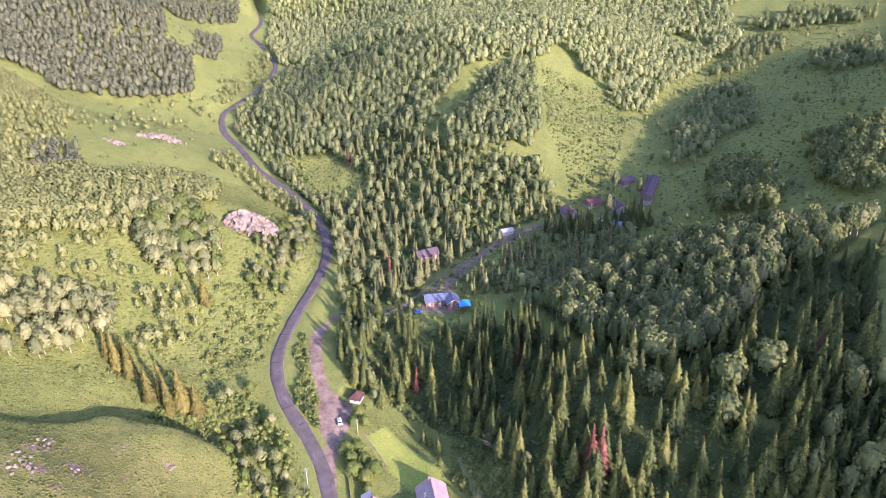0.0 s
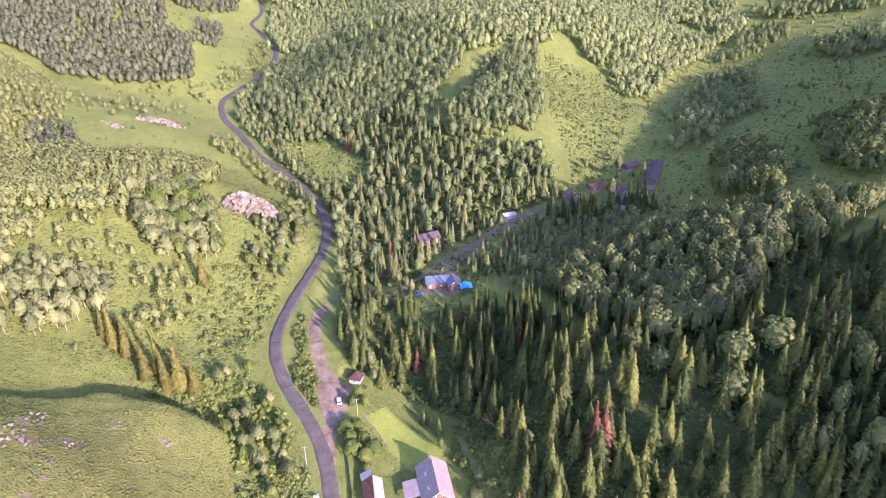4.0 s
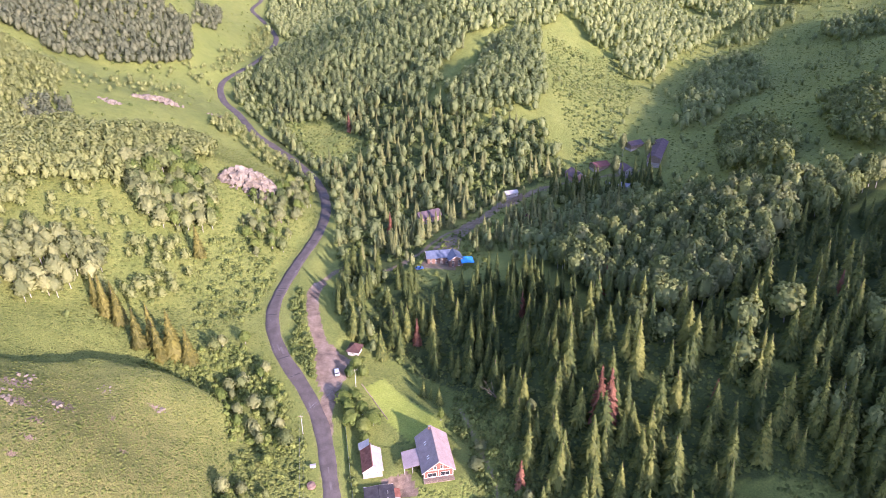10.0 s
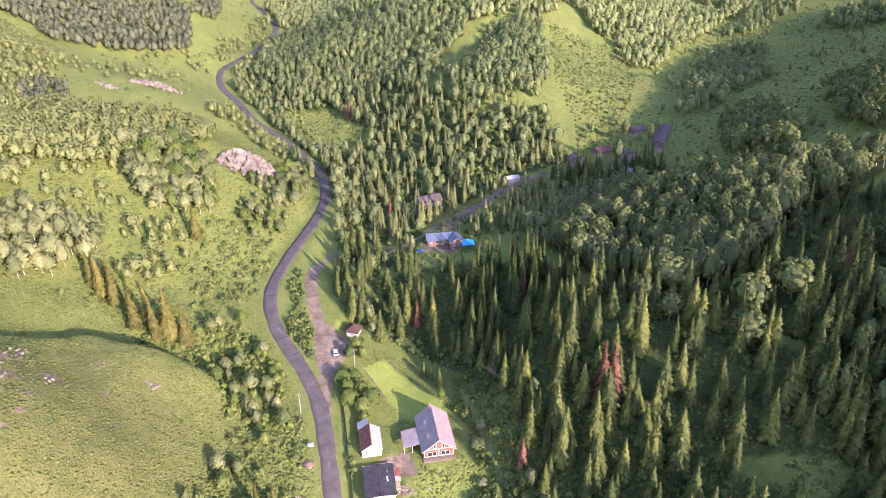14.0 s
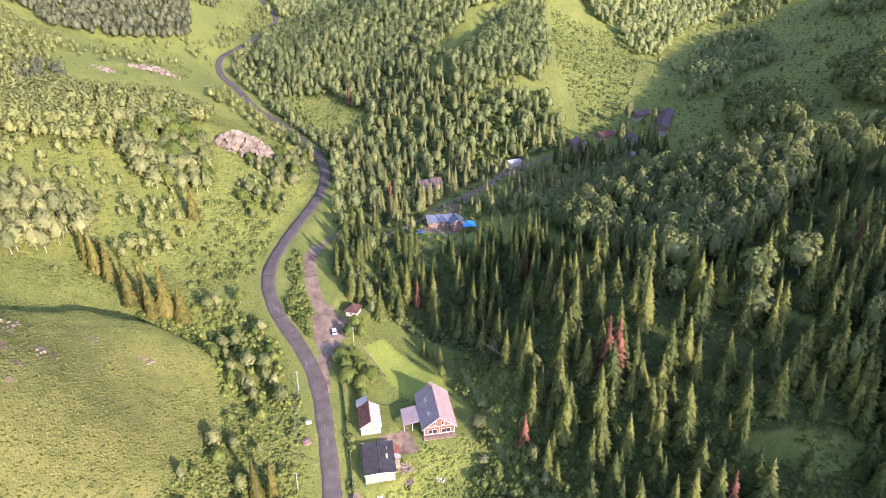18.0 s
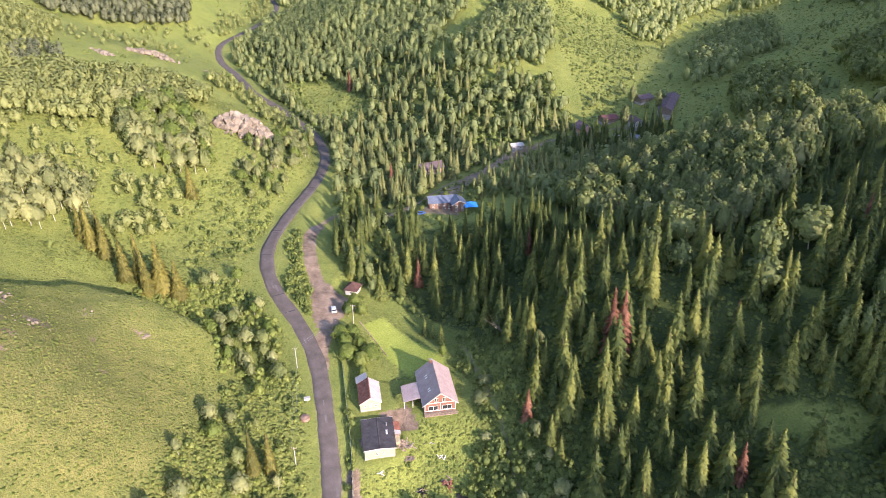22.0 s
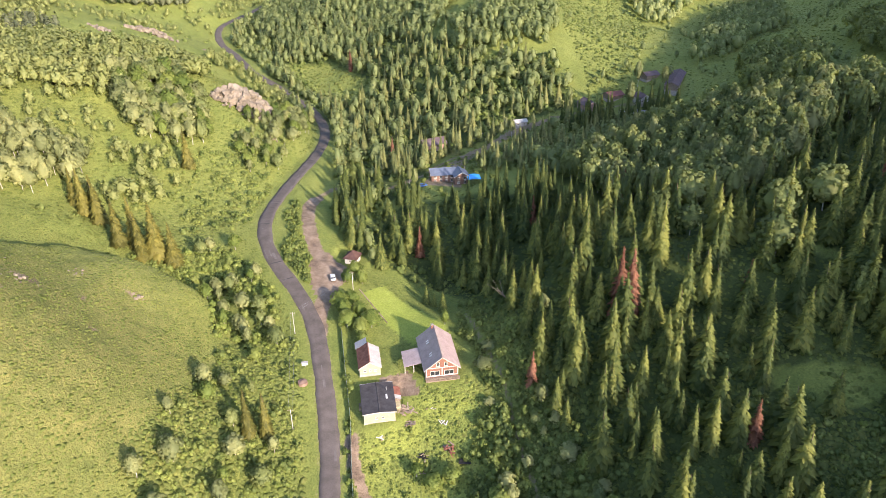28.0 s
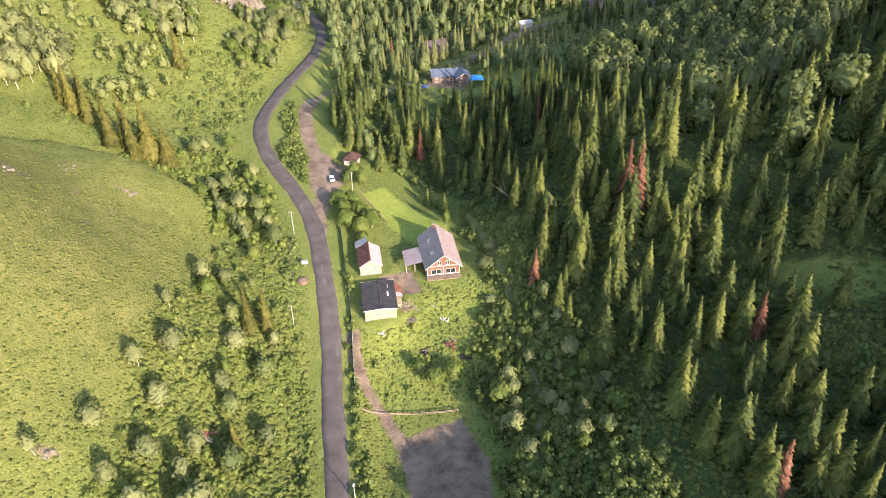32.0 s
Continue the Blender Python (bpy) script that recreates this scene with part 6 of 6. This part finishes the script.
tk = thing("rusty_tank", pose(-43.4, 151.0, zs(-43.4, 151.0)), "low rusty round tank lid on the verge", "tank")
bm = bmesh.new()
bmesh.ops.create_cone(bm, cap_ends=True, segments=20, radius1=1.5, radius2=1.4, depth=0.9, matrix=Matrix.Translation((0, 0, 0.3)))
part("body", bm, TANK_RUST, tk)
bm = bmesh.new()
bmesh.ops.create_cone(bm, cap_ends=True, segments=20, radius1=1.1, radius2=0.3, depth=0.3, matrix=Matrix.Translation((0, 0, 0.9)))
part("lid", bm, TANK_RUST, tk)


def heap(name, x, y, label, category, mat, n, size, flat, seed):
    """A loose pile of boards or bits."""
    g = np.random.default_rng(seed)
    e = thing(name, pose(x, y, zs(x, y)), label, category)
    for k in range(n):
        a, l, w = g.uniform(0, 3.14), size * g.uniform(0.4, 1.0), size * g.uniform(0.06, 0.2)
        bm = boxes((-l / 2, -w / 2, -0.04, l / 2, w / 2, 0.04 + 0.06 * g.uniform()))
        o = part("board", bm, mat if k % 3 else TIMBER, e)
        o.matrix_basis = pose(g.normal() * size * 0.35, g.normal() * size * 0.3, 0.08 + flat * k / n, g.uniform(-8, 8), g.uniform(-8, 8), math.degrees(a))
    return e


heap("timber_pile", -12.2, 143.5, "untidy pile of boards and sticks beside the house", "timber", TIMBER, 26, 3.0, 1.0, 1)
heap("timber_pile", -11.0, 139.5, "untidy pile of boards and sticks in the garden", "timber", WALL_WOOD, 18, 2.4, 0.7, 2)
heap("scrap_heap", 0.8, 134.5, "rusty heap of scrap sheets in the garden", "scrap", ROOF_RUST, 18, 2.6, 0.9, 3)
heap("scrap_heap", -6.5, 132.0, "dark heap of scrap and sticks in the garden", "scrap", RUBBER, 14, 2.0, 0.6, 4)
heap("scrap_heap", -6.8, 127.5, "red sheets lying on a heap in the garden", "scrap", ROOF_RED, 8, 1.6, 0.6, 5)
heap("white_boards", -0.8, 142.5, "white boards lying in the tall garden grass", "boards", PAINT_WHITE, 9, 2.2, 0.3, 6)
heap("white_boards", -18.0, 134.2, "white box and boards lying in the vegetable garden", "boards", PAINT_WHITE, 6, 1.6, 0.5, 7)
heap("white_boards", -4.5, 145.8, "pale boards lying in the garden grass", "boards", ROOF_PALE, 5, 1.6, 0.2, 8)
heap("red_boards", -55.0, 94.5, "reddish fallen boards lying among the brush", "boards", ROOF_RUST, 14, 3.0, 0.7, 9)
tb = thing("black_tarpaulin", pose(5.2, 130.5, zs(5.2, 130.5)), "black sheet spread over a garden bed", "tarpaulin")
bm = bmesh.new()
bmesh.ops.create_grid(bm, x_segments=10, y_segments=6, size=1)
for q in bm.verts:
    q.co = (q.co.x * 1.7, q.co.y * 1.0, 0.25 + 0.1 * math.sin(q.co.x * 5) * math.cos(q.co.y * 4))
bmesh.ops.solidify(bm, geom=bm.faces[:], thickness=0.04)
part("sheet", bm, RUBBER, tb)


# ---------------------------------------------------------------- rocks
def boulder(seed, flat):
    """An angular block: the hull of a few scattered corners."""
    g = np.random.default_rng(seed)
    bm = bmesh.new()
    p = g.normal(size=(14, 3))
    p /= np.linalg.norm(p, axis=1)[:, None]
    for c in p * g.uniform(0.85, 1.15, (14, 1)) * [1.15, g.uniform(0.75, 1.0), flat]:
        bm.verts.new(c)
    out = bmesh.ops.convex_hull(bm, input=bm.verts)
    bmesh.ops.delete(bm, geom=[v for v in out["geom_interior"] if isinstance(v, bmesh.types.BMVert)], context="VERTS")
    me = bpy.data.meshes.new("boulder")
    bm.to_mesh(me)
    bm.free()
    me.materials.append(ROCK)
    return me


BOULDERS = [boulder(300 + k, 0.6 + 0.12 * (k % 4)) for k in range(9)]


def outcrop(x, y, rx, ry, n, big_r, seed, label, rise=0.0, turn=0.0):
    """Blocks crowded over a rise of bedrock; the middle stands highest."""
    g = np.random.default_rng(seed)
    z0 = zs(x, y)
    e = thing("rock_outcrop", pose(x, y, z0), label, "rocks", "rock outcrops")
    ct, st = math.cos(radians(turn)), math.sin(radians(turn))
    for k in range(n):
        a, d = 2.4 * k + g.uniform(-0.5, 0.5), math.sqrt((k + g.uniform()) / n)
        ux, uy = d * rx * math.cos(a), d * ry * math.sin(a)
        px, py = ux * ct - uy * st, ux * st + uy * ct
        r = big_r * g.uniform(0.45, 1.0) * (1.1 - 0.55 * d)
        o = new("boulder", BOULDERS[int(g.integers(0, 9))])
        o.parent = e
        up = rise * max(0.0, 1 - d * d) * g.uniform(0.6, 1.1)
        o.matrix_basis = pose(px, py, zs(x + px, y + py) - z0 + up + 0.1 * r, g.uniform(-20, 20), g.uniform(-20, 20), g.uniform(0, 360)) @ Matrix.Diagonal((r, r, r * (1 + up / (r + 0.1) * 0.15), 1))
    return e


outcrop(-105, 329, 17.5, 10, 190, 3.4, 1, "large pale pink rock outcrop on the grassy slope", 7.0, 18)
outcrop(-101, 322, 7, 5, 14, 2.2, 2, "scattered pale rocks below the large outcrop")
outcrop(-202, 451, 17, 6, 60, 3.4, 3, "pale pink rock ledge on the far slope", 2.0, 40)
outcrop(-216, 413, 7, 4, 18, 2.4, 4, "low pale rocks on the far slope")
outcrop(-169, 471, 8, 4, 14, 1.9, 5, "low pale rocks on the far slope")
outcrop(-88, 306, 3, 2, 8, 1.5, 6, "small pale rocks in the meadow above the road")
outcrop(-92, 160, 2.0, 1.6, 6, 1.1, 7, "small pale stones showing in the spur meadow")
outcrop(-121, 136, 5, 5, 16, 1.5, 8, "pale crumbling rocks along the spur's edge")
outcrop(-111, 141, 5, 3, 10, 0.9, 9, "pale crumbling rocks in the spur meadow")
outcrop(-123, 150, 4, 5, 12, 1.1, 10, "pale rocks along the spur's crest")
outcrop(-77, 77, 2.2, 1.6, 7, 1.0, 11, "small pale stones showing in the meadow")
outcrop(-107, 160, 3.5, 2.0, 8, 0.7, 12, "small pale stones showing in the spur meadow")


# ---------------------------------------------------------------- worn patches on the asphalt
PATCH = surface("fresh_asphalt_patch", (0.040, 0.038, 0.040), (0.062, 0.058, 0.06), 0.6, 0.85)
PALE_PATCH = surface("pale_worn_asphalt", (0.10, 0.092, 0.090), (0.14, 0.128, 0.124), 0.8, 0.9)
PG = np.random.default_rng(31)
for k in range(26):
    i = int(PG.integers(8, 150))
    a, b = ROAD_LINE[i], ROAD_LINE[i + 1]
    d = (b - a) / np.linalg.norm(b - a)
    sd = np.array((d[1], -d[0], 0))
    o, l, w = PG.uniform(-2.0, 2.0), PG.uniform(0.4, 3.0), PG.uniform(0.1, 0.5)
    if k % 3 == 0:
        l, w, o = 0.25, PG.uniform(1.0, 2.4), 0.0
    bm = bmesh.new()
    g = bmesh.ops.create_grid(bm, x_segments=4, y_segments=4, size=1)
    for q in bm.verts:
        u, t = q.co.y * l, q.co.x * w + o
        p = a + d * u + sd * t
        q.co = (p[0], p[1], a[2] + (b[2] - a[2]) / 2.0 * u / 1.0 * 0.98 + 0.135 - 0.024 * abs(t) / 1.0 + 0.02)
    bmesh.ops.solidify(bm, geom=bm.faces[:], thickness=0.03)
    part("patch", bm, PALE_PATCH if k % 3 else PATCH, road)
